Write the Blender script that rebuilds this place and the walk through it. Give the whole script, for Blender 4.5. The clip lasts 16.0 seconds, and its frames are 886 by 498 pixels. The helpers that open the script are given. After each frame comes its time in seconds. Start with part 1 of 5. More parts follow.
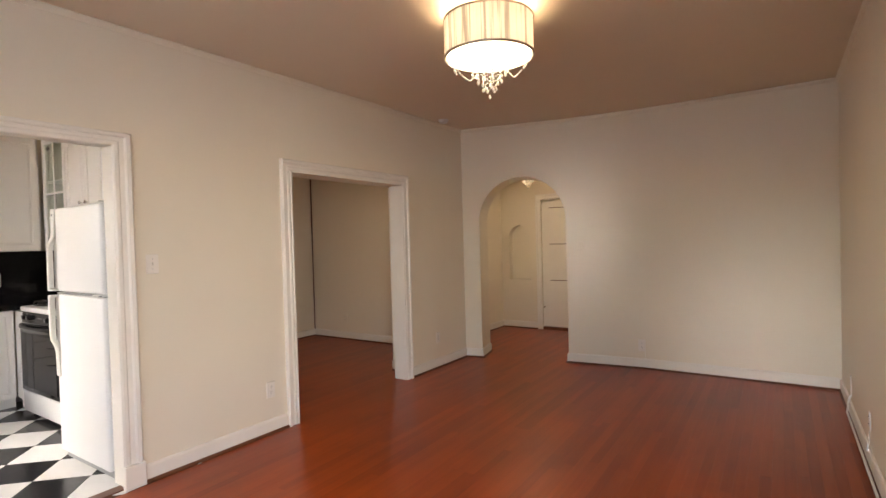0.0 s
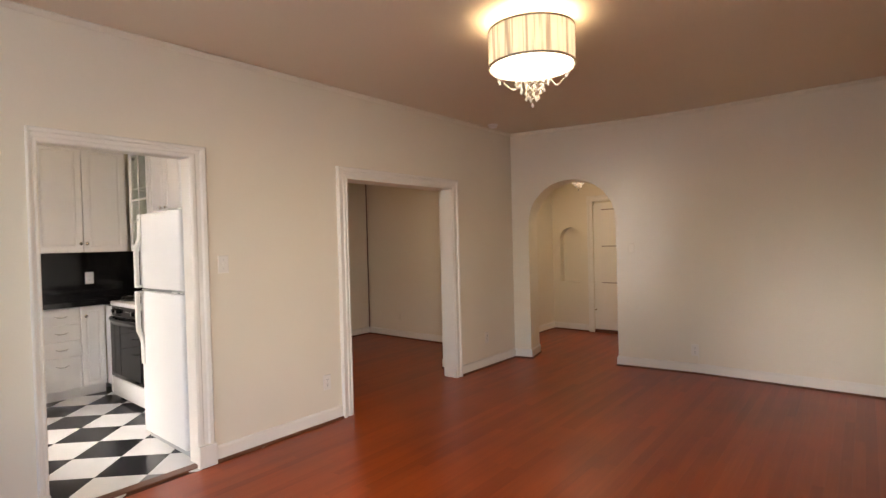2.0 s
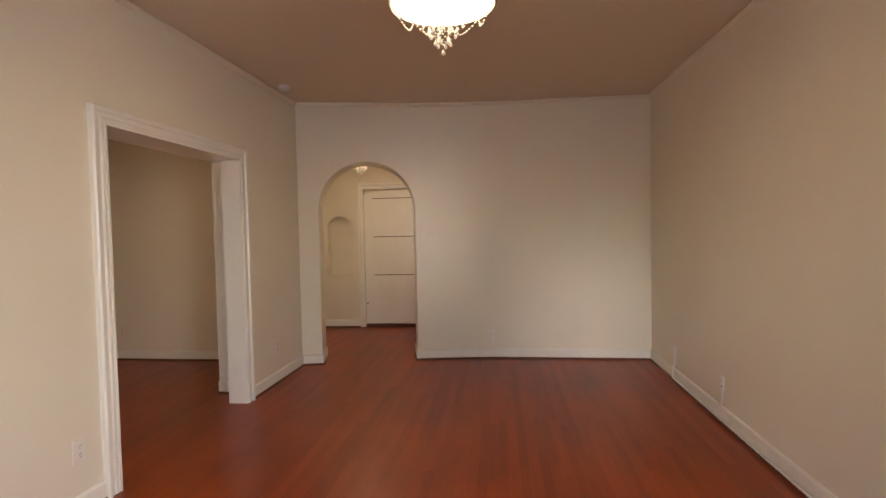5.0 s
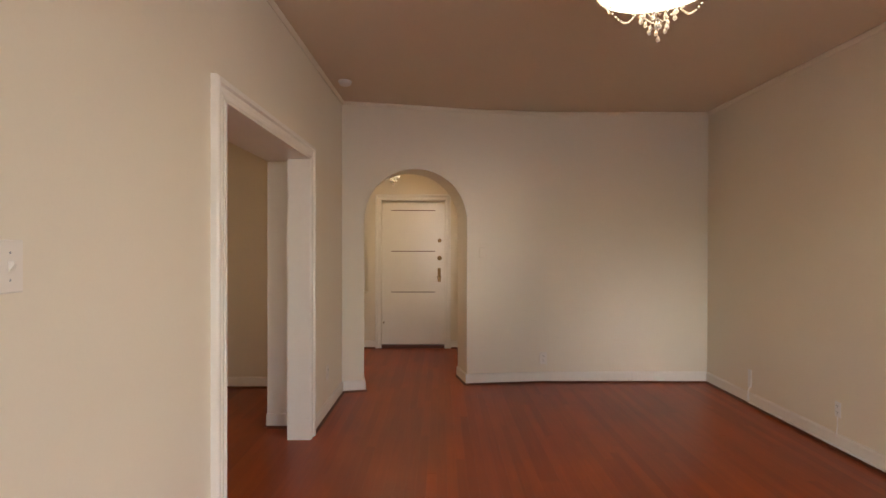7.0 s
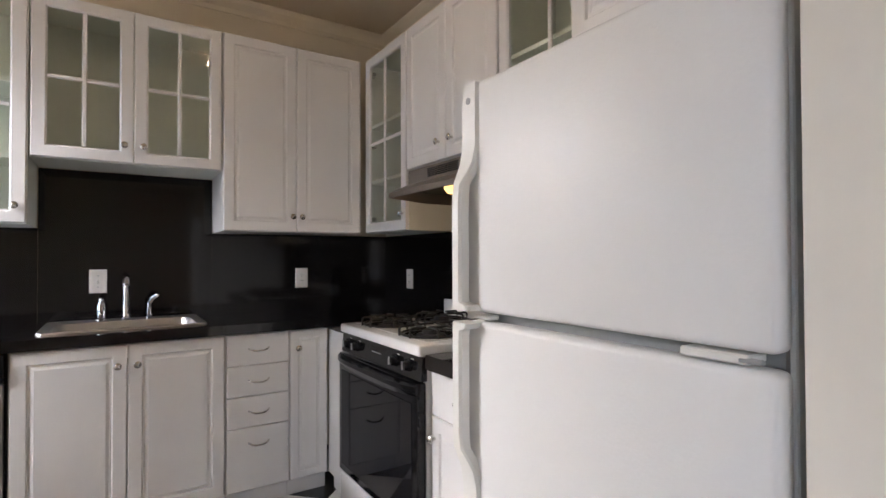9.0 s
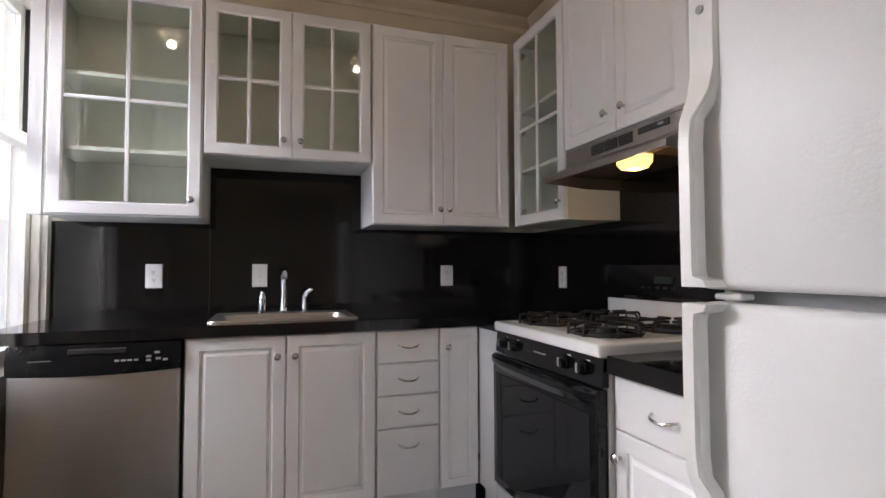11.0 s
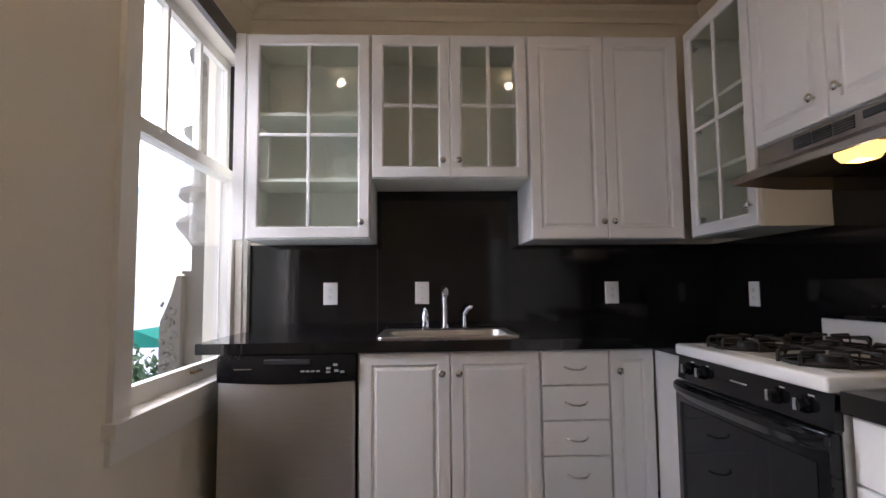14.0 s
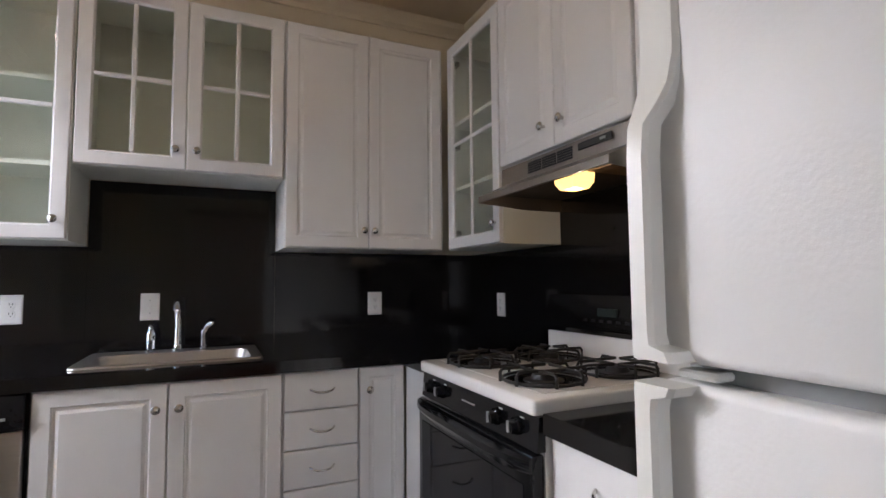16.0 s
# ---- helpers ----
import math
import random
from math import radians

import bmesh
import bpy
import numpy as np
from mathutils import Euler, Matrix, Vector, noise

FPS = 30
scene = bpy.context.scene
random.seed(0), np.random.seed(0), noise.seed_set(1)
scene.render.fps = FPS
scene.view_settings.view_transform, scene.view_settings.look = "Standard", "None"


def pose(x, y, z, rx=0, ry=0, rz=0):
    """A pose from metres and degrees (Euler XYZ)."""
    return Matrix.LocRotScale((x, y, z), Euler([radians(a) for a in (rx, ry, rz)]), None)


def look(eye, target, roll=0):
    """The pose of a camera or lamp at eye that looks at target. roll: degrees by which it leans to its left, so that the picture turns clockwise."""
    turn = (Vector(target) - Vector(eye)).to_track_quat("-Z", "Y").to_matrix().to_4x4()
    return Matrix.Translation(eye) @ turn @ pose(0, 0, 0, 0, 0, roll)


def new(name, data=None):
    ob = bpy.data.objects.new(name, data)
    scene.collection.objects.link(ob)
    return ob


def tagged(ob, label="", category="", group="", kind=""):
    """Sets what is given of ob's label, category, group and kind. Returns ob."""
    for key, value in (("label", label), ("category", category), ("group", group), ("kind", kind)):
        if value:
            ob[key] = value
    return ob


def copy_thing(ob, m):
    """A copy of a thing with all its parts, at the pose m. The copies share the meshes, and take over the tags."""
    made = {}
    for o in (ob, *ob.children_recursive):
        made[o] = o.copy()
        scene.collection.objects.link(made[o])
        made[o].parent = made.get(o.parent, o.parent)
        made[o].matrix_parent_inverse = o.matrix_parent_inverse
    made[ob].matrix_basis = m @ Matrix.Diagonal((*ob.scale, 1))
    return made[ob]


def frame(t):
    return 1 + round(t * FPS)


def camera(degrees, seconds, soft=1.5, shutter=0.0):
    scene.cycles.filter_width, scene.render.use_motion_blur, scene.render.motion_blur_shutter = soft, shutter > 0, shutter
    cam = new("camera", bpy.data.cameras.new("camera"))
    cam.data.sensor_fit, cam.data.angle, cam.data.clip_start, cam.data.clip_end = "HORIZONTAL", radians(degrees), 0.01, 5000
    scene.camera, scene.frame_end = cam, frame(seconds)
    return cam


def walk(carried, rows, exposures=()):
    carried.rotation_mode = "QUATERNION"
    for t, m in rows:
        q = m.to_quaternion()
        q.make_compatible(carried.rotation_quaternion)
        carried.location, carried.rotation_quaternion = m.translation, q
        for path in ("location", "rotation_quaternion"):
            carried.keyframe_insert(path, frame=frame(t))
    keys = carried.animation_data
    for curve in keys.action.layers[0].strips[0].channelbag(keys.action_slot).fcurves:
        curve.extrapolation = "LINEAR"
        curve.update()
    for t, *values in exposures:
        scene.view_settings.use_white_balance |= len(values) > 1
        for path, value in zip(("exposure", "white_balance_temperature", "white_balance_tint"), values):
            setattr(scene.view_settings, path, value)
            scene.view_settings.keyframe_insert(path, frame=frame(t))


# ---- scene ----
cam = camera(82.2, 16.0)
PATH = [
    (0, (3.1, -5.441, 1.383), (1.992, -3.776, 1.346), -1.6),
    (0.5, (3.175, -5.497, 1.39), (1.964, -3.906, 1.366), -1.5),
    (1, (3.225, -5.521, 1.389), (1.95, -3.98, 1.359), -1.5),
    (1.5, (3.234, -5.527, 1.391), (1.953, -3.991, 1.363), -1.5),
    (2, (3.231, -5.523, 1.396), (1.951, -3.986, 1.368), -1.5),
    (2.5, (3.178, -5.522, 1.382), (2.005, -3.903, 1.341), -1.5),
    (3, (3.068, -5.519, 1.371), (2.109, -3.764, 1.317), -1.1),
    (3.5, (2.891, -5.467, 1.371), (2.099, -3.631, 1.319), -1.1),
    (4, (2.664, -5.414, 1.373), (2.057, -3.51, 1.302), -0.6),
    (4.5, (2.339, -5.362, 1.377), (1.958, -3.4, 1.296), -1.3),
    (4.7, (2.207, -5.329, 1.368), (1.892, -3.355, 1.288), -1.3),
    (6.8, (0.993, -5.015, 1.332), (1.119, -3.019, 1.312), -0.1),
    (7, (0.896, -4.974, 1.329), (0.906, -2.974, 1.321), 0.1),
    (7.5, (0.643, -4.87, 1.32), (0.061, -2.957, 1.321), -0.8),
    (7.7, (0.564, -4.837, 1.316), (-0.278, -3.023, 1.302), -0.7),
    (8, (0.458, -4.78, 1.303), (-0.753, -3.188, 1.29), -0.5),
    (8.2, (0.377, -4.78, 1.287), (-1.018, -3.347, 1.283), -0.1),
    (8.5, (0.273, -4.759, 1.271), (-1.315, -3.542, 1.276), 0.4),
    (9, (0.094, -4.786, 1.245), (-1.586, -3.702, 1.274), -0.2),
    (9.5, (-0.014, -4.804, 1.219), (-1.764, -3.837, 1.252), -1.4),
    (10, (-0.09, -4.794, 1.179), (-1.904, -3.954, 1.221), -0.9),
    (12.5, (-0.246, -4.842, 1.142), (-2.207, -4.475, 1.277), -0.7),
    (13, (-0.254, -4.851, 1.138), (-2.233, -4.601, 1.279), -0.7),
    (13.5, (-0.26, -4.846, 1.15), (-2.25, -4.704, 1.29), -0.7),
    (14, (-0.272, -4.85, 1.15), (-2.265, -4.775, 1.3), -0.6),
    (14.5, (-0.271, -4.842, 1.15), (-2.258, -4.699, 1.32), -0.5),
    (15, (-0.283, -4.787, 1.155), (-2.241, -4.421, 1.334), -0.9),
    (15.5, (-0.327, -4.695, 1.182), (-2.218, -4.063, 1.346), -0.9),
    (16, (-0.417, -4.599, 1.215), (-2.234, -3.775, 1.351), -0.5),
]
LENS_GAIN = [(0, 2.83, 7250, 15.5), (3.5, 2.72, 7450, 17), (7, 2.68, 7500, 17), (7.5, 2.58, 7000, 16), (8, 2.45, 6650, 15.5), (8.5, 2.32, 6550, 16), (9, 2.17, 6550, 16.5),
             (10, 2.05, 6450, 17), (12.5, 1.9, 6350, 20), (14, 1.82, 6350, 20), (15, 1.88, 6300, 18.5), (16, 1.95, 6280, 17)]
walk(cam, [(t, look(eye, target, roll)) for t, eye, target, roll in PATH], LENS_GAIN)

# ---- world, sun, large lights ----
world = bpy.data.worlds.new("world")
scene.world = world
world.use_nodes = True
wn = world.node_tree
sky = wn.nodes.new("ShaderNodeTexSky")
sky.sky_type = "NISHITA"
sky.sun_disc = False
sky.sun_elevation = radians(47)
sky.sun_rotation = radians(12.5)
wn.nodes["Background"].inputs["Strength"].default_value = 0.14
wn.links.new(sky.outputs[0], wn.nodes["Background"].inputs["Color"])

sun = new("sun", bpy.data.lights.new("sun", "SUN"))
sun.data.energy, sun.data.angle, sun.data.color = 1.2, radians(0.6), (1.0, 0.95, 0.87)
sun.matrix_world = look((2, 9, 9.9), (0, 0, 0))


def area(name, eye, target, w, h, power, color):
    ob = new(name, bpy.data.lights.new(name, "AREA"))
    ob.data.shape, ob.data.size, ob.data.size_y = "RECTANGLE", w, h
    ob.data.energy, ob.data.color = power, color
    ob.matrix_world = look(eye, target)
    return ob


def bulb(name, place, power, color, r):
    ob = new(name, bpy.data.lights.new(name, "POINT"))
    ob.data.energy, ob.data.color, ob.data.shadow_soft_size = power, color, r
    ob.location = place
    return ob


DAY = (0.94, 0.96, 1.0)
LW = [area("living_window_light", (1.1, -6.80, 1.55), (1.22, 0.0, 1.45), 0.45, 1.5, 0.105, DAY),
      area("living_window_light", (2.6, -6.80, 1.55), (3.0, 0.0, 0.25), 0.95, 1.2, 0.27, DAY),
      # added fill lamp in an unseen east opening, brightens floor and west wall
      area("unseen_side_fill", (3.66, -5.75, 1.45), (0.2, -2.8, 0.0), 1.1, 1.4, 1.85, DAY),
      # added warm fill lamp out of view, brightens the dining room
      area("dining_warm_fill", (-2.86, -2.42, 1.45), (-0.5, -0.6, 0.8), 0.34, 1.3, 1.0, (1.0, 0.66, 0.28))]
for w, a in zip(LW, (13, 20, 68, 140)):
    w.data.spread = radians(a)
kw = area("kitchen_window_light", (-4.5, -8.0, 3.2), (-1.4, -4.4, 0.9), 2.6, 2.2, 18.5, (0.98, 0.97, 0.96))
kw.data.spread = radians(60)
ke = area("kitchen_window_light", (-1.0, -8.2, 3.3), (-2.5, -4.4, 0.8), 1.6, 1.4, 3.8, (0.96, 0.97, 1.0))
ke.data.spread = radians(44)
bulb("chandelier_lamp", (1.77, -2.93, 2.50), 0.85, (1.0, 0.80, 0.54), 0.06)
bulb("hall_lamp", (0.37, 0.70, 2.37), 0.12, (1.0, 0.70, 0.36), 0.05)
bulb("hood_lamp", (-1.755, -3.51, 1.508), 0.20, (1.0, 0.70, 0.44), 0.01)


# ---- materials ----
def material(name, color, rough=0.5, metal=0.0, vary=0.08, scale=3.0, fine=60.0, bump=0.05, coat=0.0, spec=0.5, stretch=(1, 1, 1), dist=0.002):
    m = bpy.data.materials.new(name)
    m.use_nodes = True
    nt = m.node_tree
    b = nt.nodes["Principled BSDF"]
    b.inputs["Roughness"].default_value = rough
    b.inputs["Metallic"].default_value = metal
    b.inputs["Coat Weight"].default_value = coat
    b.inputs["Coat Roughness"].default_value = 0.08
    b.inputs["Specular IOR Level"].default_value = spec
    tc = nt.nodes.new("ShaderNodeTexCoord")
    mp = nt.nodes.new("ShaderNodeMapping")
    mp.inputs["Scale"].default_value = stretch
    nt.links.new(tc.outputs["Object"], mp.inputs[0])
    big, small = nt.nodes.new("ShaderNodeTexNoise"), nt.nodes.new("ShaderNodeTexNoise")
    big.inputs["Scale"].default_value, small.inputs["Scale"].default_value = scale, fine
    big.inputs["Detail"].default_value, small.inputs["Detail"].default_value = 4, 3
    for n in (big, small):
        nt.links.new(mp.outputs[0], n.inputs["Vector"])
    add = nt.nodes.new("ShaderNodeMath")
    add.operation = "MULTIPLY_ADD"
    add.inputs[1].default_value = 0.35
    nt.links.new(small.outputs["Fac"], add.inputs[0])
    nt.links.new(big.outputs["Fac"], add.inputs[2])
    ramp = nt.nodes.new("ShaderNodeMapRange")
    ramp.inputs["From Min"].default_value, ramp.inputs["From Max"].default_value = 0.3, 1.05
    ramp.inputs["To Min"].default_value, ramp.inputs["To Max"].default_value = 1 - vary, 1 + vary
    nt.links.new(add.outputs[0], ramp.inputs["Value"])
    mul = nt.nodes.new("ShaderNodeVectorMath")
    mul.operation = "SCALE"
    mul.inputs[0].default_value = color
    nt.links.new(ramp.outputs[0], mul.inputs["Scale"])
    nt.links.new(mul.outputs[0], b.inputs["Base Color"])
    rr = nt.nodes.new("ShaderNodeMapRange")
    rr.inputs["To Min"].default_value, rr.inputs["To Max"].default_value = rough * 0.85, min(1, rough * 1.2)
    nt.links.new(big.outputs["Fac"], rr.inputs["Value"])
    nt.links.new(rr.outputs[0], b.inputs["Roughness"])
    if bump:
        bp = nt.nodes.new("ShaderNodeBump")
        bp.inputs["Strength"].default_value, bp.inputs["Distance"].default_value = bump, dist
        nt.links.new(small.outputs["Fac"], bp.inputs["Height"])
        nt.links.new(bp.outputs[0], b.inputs["Normal"])
    return m


def wood_material(name, dark, light, rough):
    """Stained strip flooring: every board has its own tone, with stretched grain along y."""
    m = bpy.data.materials.new(name)
    m.use_nodes = True
    nt = m.node_tree
    b = nt.nodes["Principled BSDF"]
    b.inputs["Specular IOR Level"].default_value = 0.4
    info = nt.nodes.new("ShaderNodeObjectInfo")
    geo = nt.nodes.new("ShaderNodeNewGeometry")
    tone = nt.nodes.new("ShaderNodeMath")
    nt.links.new(info.outputs["Random"], tone.inputs[0])
    nt.links.new(geo.outputs["Random Per Island"], tone.inputs[1])
    frac = nt.nodes.new("ShaderNodeMath")
    frac.operation = "FRACT"
    nt.links.new(tone.outputs[0], frac.inputs[0])
    mp = nt.nodes.new("ShaderNodeMapping")
    mp.inputs["Scale"].default_value = (40, 2.2, 40)
    nt.links.new(geo.outputs["Position"], mp.inputs[0])
    shift = nt.nodes.new("ShaderNodeCombineXYZ")
    nt.links.new(frac.outputs[0], shift.inputs["Z"])
    big = nt.nodes.new("ShaderNodeVectorMath")
    big.operation = "SCALE"
    big.inputs["Scale"].default_value = 37
    nt.links.new(shift.outputs[0], big.inputs[0])
    nt.links.new(big.outputs[0], mp.inputs["Location"])
    grain = nt.nodes.new("ShaderNodeTexNoise")
    grain.inputs["Scale"].default_value, grain.inputs["Detail"].default_value, grain.inputs["Distortion"].default_value = 1.0, 2, 0.4
    nt.links.new(mp.outputs[0], grain.inputs["Vector"])
    stain = nt.nodes.new("ShaderNodeTexNoise")
    stain.inputs["Scale"].default_value = 1.3
    nt.links.new(geo.outputs["Position"], stain.inputs["Vector"])
    mix1 = nt.nodes.new("ShaderNodeMath")
    mix1.operation = "MULTIPLY_ADD"
    mix1.inputs[1].default_value = 0.24
    nt.links.new(frac.outputs[0], mix1.inputs[0])
    g2 = nt.nodes.new("ShaderNodeMath")
    g2.operation = "MULTIPLY_ADD"
    g2.inputs[1].default_value = 0.3
    nt.links.new(grain.outputs["Fac"], g2.inputs[0])
    s2 = nt.nodes.new("ShaderNodeMath")
    s2.operation = "MULTIPLY_ADD"
    s2.inputs[1].default_value, s2.inputs[2].default_value = 0.7, -0.26
    nt.links.new(stain.outputs["Fac"], s2.inputs[0])
    nt.links.new(s2.outputs[0], g2.inputs[2])
    nt.links.new(g2.outputs[0], mix1.inputs[2])
    ramp = nt.nodes.new("ShaderNodeValToRGB")
    ramp.color_ramp.elements[0].color, ramp.color_ramp.elements[1].color = (*dark, 1), (*light, 1)
    ramp.color_ramp.elements[0].position, ramp.color_ramp.elements[1].position = 0.05, 0.95
    nt.links.new(mix1.outputs[0], ramp.inputs[0])
    nt.links.new(ramp.outputs[0], b.inputs["Base Color"])
    rr = nt.nodes.new("ShaderNodeMapRange")
    rr.inputs["To Min"].default_value, rr.inputs["To Max"].default_value = rough * 0.9, rough * 1.2
    nt.links.new(stain.outputs["Fac"], rr.inputs["Value"])
    nt.links.new(rr.outputs[0], b.inputs["Roughness"])
    return m


def glow(name, color, strength):
    m = bpy.data.materials.new(name)
    m.use_nodes = True
    b = m.node_tree.nodes["Principled BSDF"]
    b.inputs["Base Color"].default_value = (*color, 1)
    b.inputs["Emission Color"].default_value = (*color, 1)
    b.inputs["Emission Strength"].default_value = strength
    return m


def glass(name, color, rough=0.0, ior=1.45):
    m = bpy.data.materials.new(name)
    m.use_nodes = True
    b = m.node_tree.nodes["Principled BSDF"]
    b.inputs["Base Color"].default_value = (*color, 1)
    b.inputs["Transmission Weight"].default_value = 1
    b.inputs["Roughness"].default_value = rough
    b.inputs["IOR"].default_value = ior
    return m


def cloth_shade(name, color):
    m = bpy.data.materials.new(name)
    m.use_nodes = True
    nt = m.node_tree
    b = nt.nodes["Principled BSDF"]
    tr = nt.nodes.new("ShaderNodeBsdfTranslucent")
    tr.inputs[0].default_value = (*color, 1)
    b.inputs["Base Color"].default_value = (*color, 1)
    b.inputs["Roughness"].default_value = 0.9
    tc = nt.nodes.new("ShaderNodeTexCoord")
    mp = nt.nodes.new("ShaderNodeMapping")
    mp.inputs["Scale"].default_value = (60, 60, 1.5)
    ns = nt.nodes.new("ShaderNodeTexNoise")
    ns.inputs["Scale"].default_value, ns.inputs["Detail"].default_value = 1.0, 3
    rp = nt.nodes.new("ShaderNodeValToRGB")
    rp.color_ramp.elements[0].color, rp.color_ramp.elements[1].color = (*[v * 0.45 for v in color], 1), (*color, 1)
    rp.color_ramp.elements[0].position, rp.color_ramp.elements[1].position = 0.36, 0.52
    nt.links.new(tc.outputs["Object"], mp.inputs[0])
    nt.links.new(mp.outputs[0], ns.inputs["Vector"])
    nt.links.new(ns.outputs["Fac"], rp.inputs[0])
    nt.links.new(rp.outputs[0], tr.inputs[0])
    nt.links.new(rp.outputs[0], b.inputs["Base Color"])
    mix = nt.nodes.new("ShaderNodeMixShader")
    mix.inputs[0].default_value = 0.22
    nt.links.new(b.outputs[0], mix.inputs[1])
    nt.links.new(tr.outputs[0], mix.inputs[2])
    nt.links.new(mix.outputs[0], nt.nodes["Material Output"].inputs[0])
    return m


WALL = material("wall_paint", (0.79, 0.72, 0.585), 0.42, vary=0.035, scale=1.4, fine=90, bump=0.12)
CEIL = material("ceiling_paint", (0.73, 0.62, 0.47), 0.7, vary=0.04, scale=1.2, fine=80, bump=0.1)
TRIM = material("trim_paint", (0.83, 0.79, 0.71), 0.3, vary=0.04, scale=4, fine=40, bump=0.05)
SHOE = material("shoe_wood", (0.13, 0.045, 0.02), 0.4, vary=0.25, scale=6, fine=80)
OAK = wood_material("stained_oak", (0.18, 0.021, 0.003), (0.52, 0.090, 0.013), 0.32)
SUB = material("floor_joint", (0.10, 0.025, 0.008), 0.8)
CAB = material("cabinet_white", (0.80, 0.79, 0.78), 0.32, vary=0.03, scale=5, fine=120, bump=0.02)
CABIN = material("cabinet_inside", (0.78, 0.80, 0.74), 0.5, vary=0.04)
BLIND = material("blind_slat_grey", (0.16, 0.15, 0.145), 0.5, vary=0.15)
BLACKSTONE = material("black_granite", (0.007, 0.0065, 0.007), 0.08, vary=0.3, scale=14, fine=260, bump=0.0, spec=0.4)
STEEL = material("brushed_steel", (0.48, 0.46, 0.44), 0.34, 1.0, vary=0.07, scale=6, fine=130, bump=0.03, stretch=(1, 1, 14))
HOODSTEEL = material("dull_hood_steel", (0.30, 0.27, 0.245), 0.36, 1.0, vary=0.10, scale=6, fine=130, bump=0.03, stretch=(14, 1, 1))
NICKEL = material("nickel", (0.62, 0.60, 0.57), 0.22, 1.0, vary=0.04, bump=0)
CHROME = material("chrome", (0.85, 0.85, 0.86), 0.06, 1.0, vary=0.02, bump=0)
BRASS = material("aged_brass", (0.30, 0.20, 0.09), 0.35, 1.0, vary=0.2)
FRIDGE = material("fridge_enamel", (0.80, 0.80, 0.79), 0.40, vary=0.02, scale=2, fine=150, bump=0.40, dist=0.0012)
PLASTIC = material("white_plastic", (0.78, 0.78, 0.74), 0.35, vary=0.03, bump=0.02)
GREY = material("grey_gasket", (0.33, 0.34, 0.34), 0.5, vary=0.1)
ENAMEL = material("stove_enamel", (0.83, 0.83, 0.82), 0.15, vary=0.02, bump=0)
BLACK = material("black_enamel", (0.008, 0.008, 0.009), 0.12, vary=0.3, bump=0, spec=0.3)
BLACKMATT = material("cast_iron", (0.016, 0.015, 0.015), 0.45, vary=0.3, scale=20, fine=200, bump=0.15)
OVENGLASS = material("oven_glass", (0.010, 0.010, 0.012), 0.04, vary=0.2, bump=0, spec=0.22)
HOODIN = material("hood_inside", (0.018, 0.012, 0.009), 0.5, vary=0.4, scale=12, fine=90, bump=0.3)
MESH = material("brown_filter_mesh", (0.30, 0.20, 0.12), 0.45, 1.0, vary=0.5, scale=40, fine=260, bump=0.6)
TILEB = material("black_tile", (0.018, 0.018, 0.022), 0.22, vary=0.4, scale=9, fine=160, bump=0.05)
TILEW = material("white_tile", (0.74, 0.74, 0.73), 0.24, vary=0.05, scale=7, fine=160, bump=0.05)
GROUT = material("grout", (0.25, 0.25, 0.25), 0.9)
PLATE = material("switch_plate", (0.82, 0.81, 0.78), 0.3, vary=0.02, bump=0)
IVORY = material("ivory_plate", (0.80, 0.75, 0.67), 0.35, vary=0.02, bump=0)
DARK = material("dark_slot", (0.02, 0.02, 0.02), 0.6)
STONE = material("carved_limestone", (0.23, 0.195, 0.15), 0.85, vary=0.22, scale=4, fine=50, bump=0.5, dist=0.006)
FACADE = material("facade_stucco", (0.60, 0.54, 0.45), 0.9, vary=0.12, scale=2, fine=70, bump=0.4, dist=0.004)
LEAF = material("leaf_green", (0.055, 0.10, 0.035), 0.55, vary=0.5, scale=5)
LEAF2 = material("leaf_pale", (0.30, 0.36, 0.20), 0.6, vary=0.4, scale=5)
AWN = material("green_canvas", (0.01, 0.22, 0.15), 0.8, vary=0.15)
# pale base colour puts the bright distant haze into the ground
GROUND = material("pale_haze_ground", (0.72, 0.72, 0.70), 0.9, vary=0.2, scale=0.6)
PANE = glass("window_glass", (1, 1, 1))
CABGLASS = glass("cabinet_glass", (0.95, 0.985, 0.945), 0.0)
CRYSTAL = material("crystal", (0.60, 0.58, 0.54), 0.06, vary=0.02, bump=0, spec=0.9)
cb = CRYSTAL.node_tree.nodes["Principled BSDF"]
see = CRYSTAL.node_tree.nodes.new("ShaderNodeBsdfTransparent")
blend = CRYSTAL.node_tree.nodes.new("ShaderNodeMixShader")
blend.inputs[0].default_value = 0.5
CRYSTAL.node_tree.links.new(see.outputs[0], blend.inputs[1])
CRYSTAL.node_tree.links.new(cb.outputs[0], blend.inputs[2])
CRYSTAL.node_tree.links.new(blend.outputs[0], CRYSTAL.node_tree.nodes["Material Output"].inputs["Surface"])
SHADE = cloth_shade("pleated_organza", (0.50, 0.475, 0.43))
BULBGLOW = glow("bulb_glow", (1.0, 0.86, 0.66), 5)
DIFFUSER = glow("lamp_diffuser", (1.0, 0.86, 0.64), 1.6)
HOODGLOW = glow("hood_lens", (1.0, 0.62, 0.17), 0.6)
SPOTGLOW = glow("spot_glow", (1.0, 0.80, 0.58), 22)
LCD = glow("stove_display", (0.008, 0.016, 0.011), 0.02)


# ---- building helpers ----
ORIGIN = {}


def thing(name, loc, label, category, group="", kind="", rz=0):
    """An Empty at a thing's base; parts are built in its own frame."""
    ob = new(name)
    ob.empty_display_size = 0.1
    ob.matrix_basis = pose(*loc, 0, 0, rz)
    return tagged(ob, label, category, group, kind)


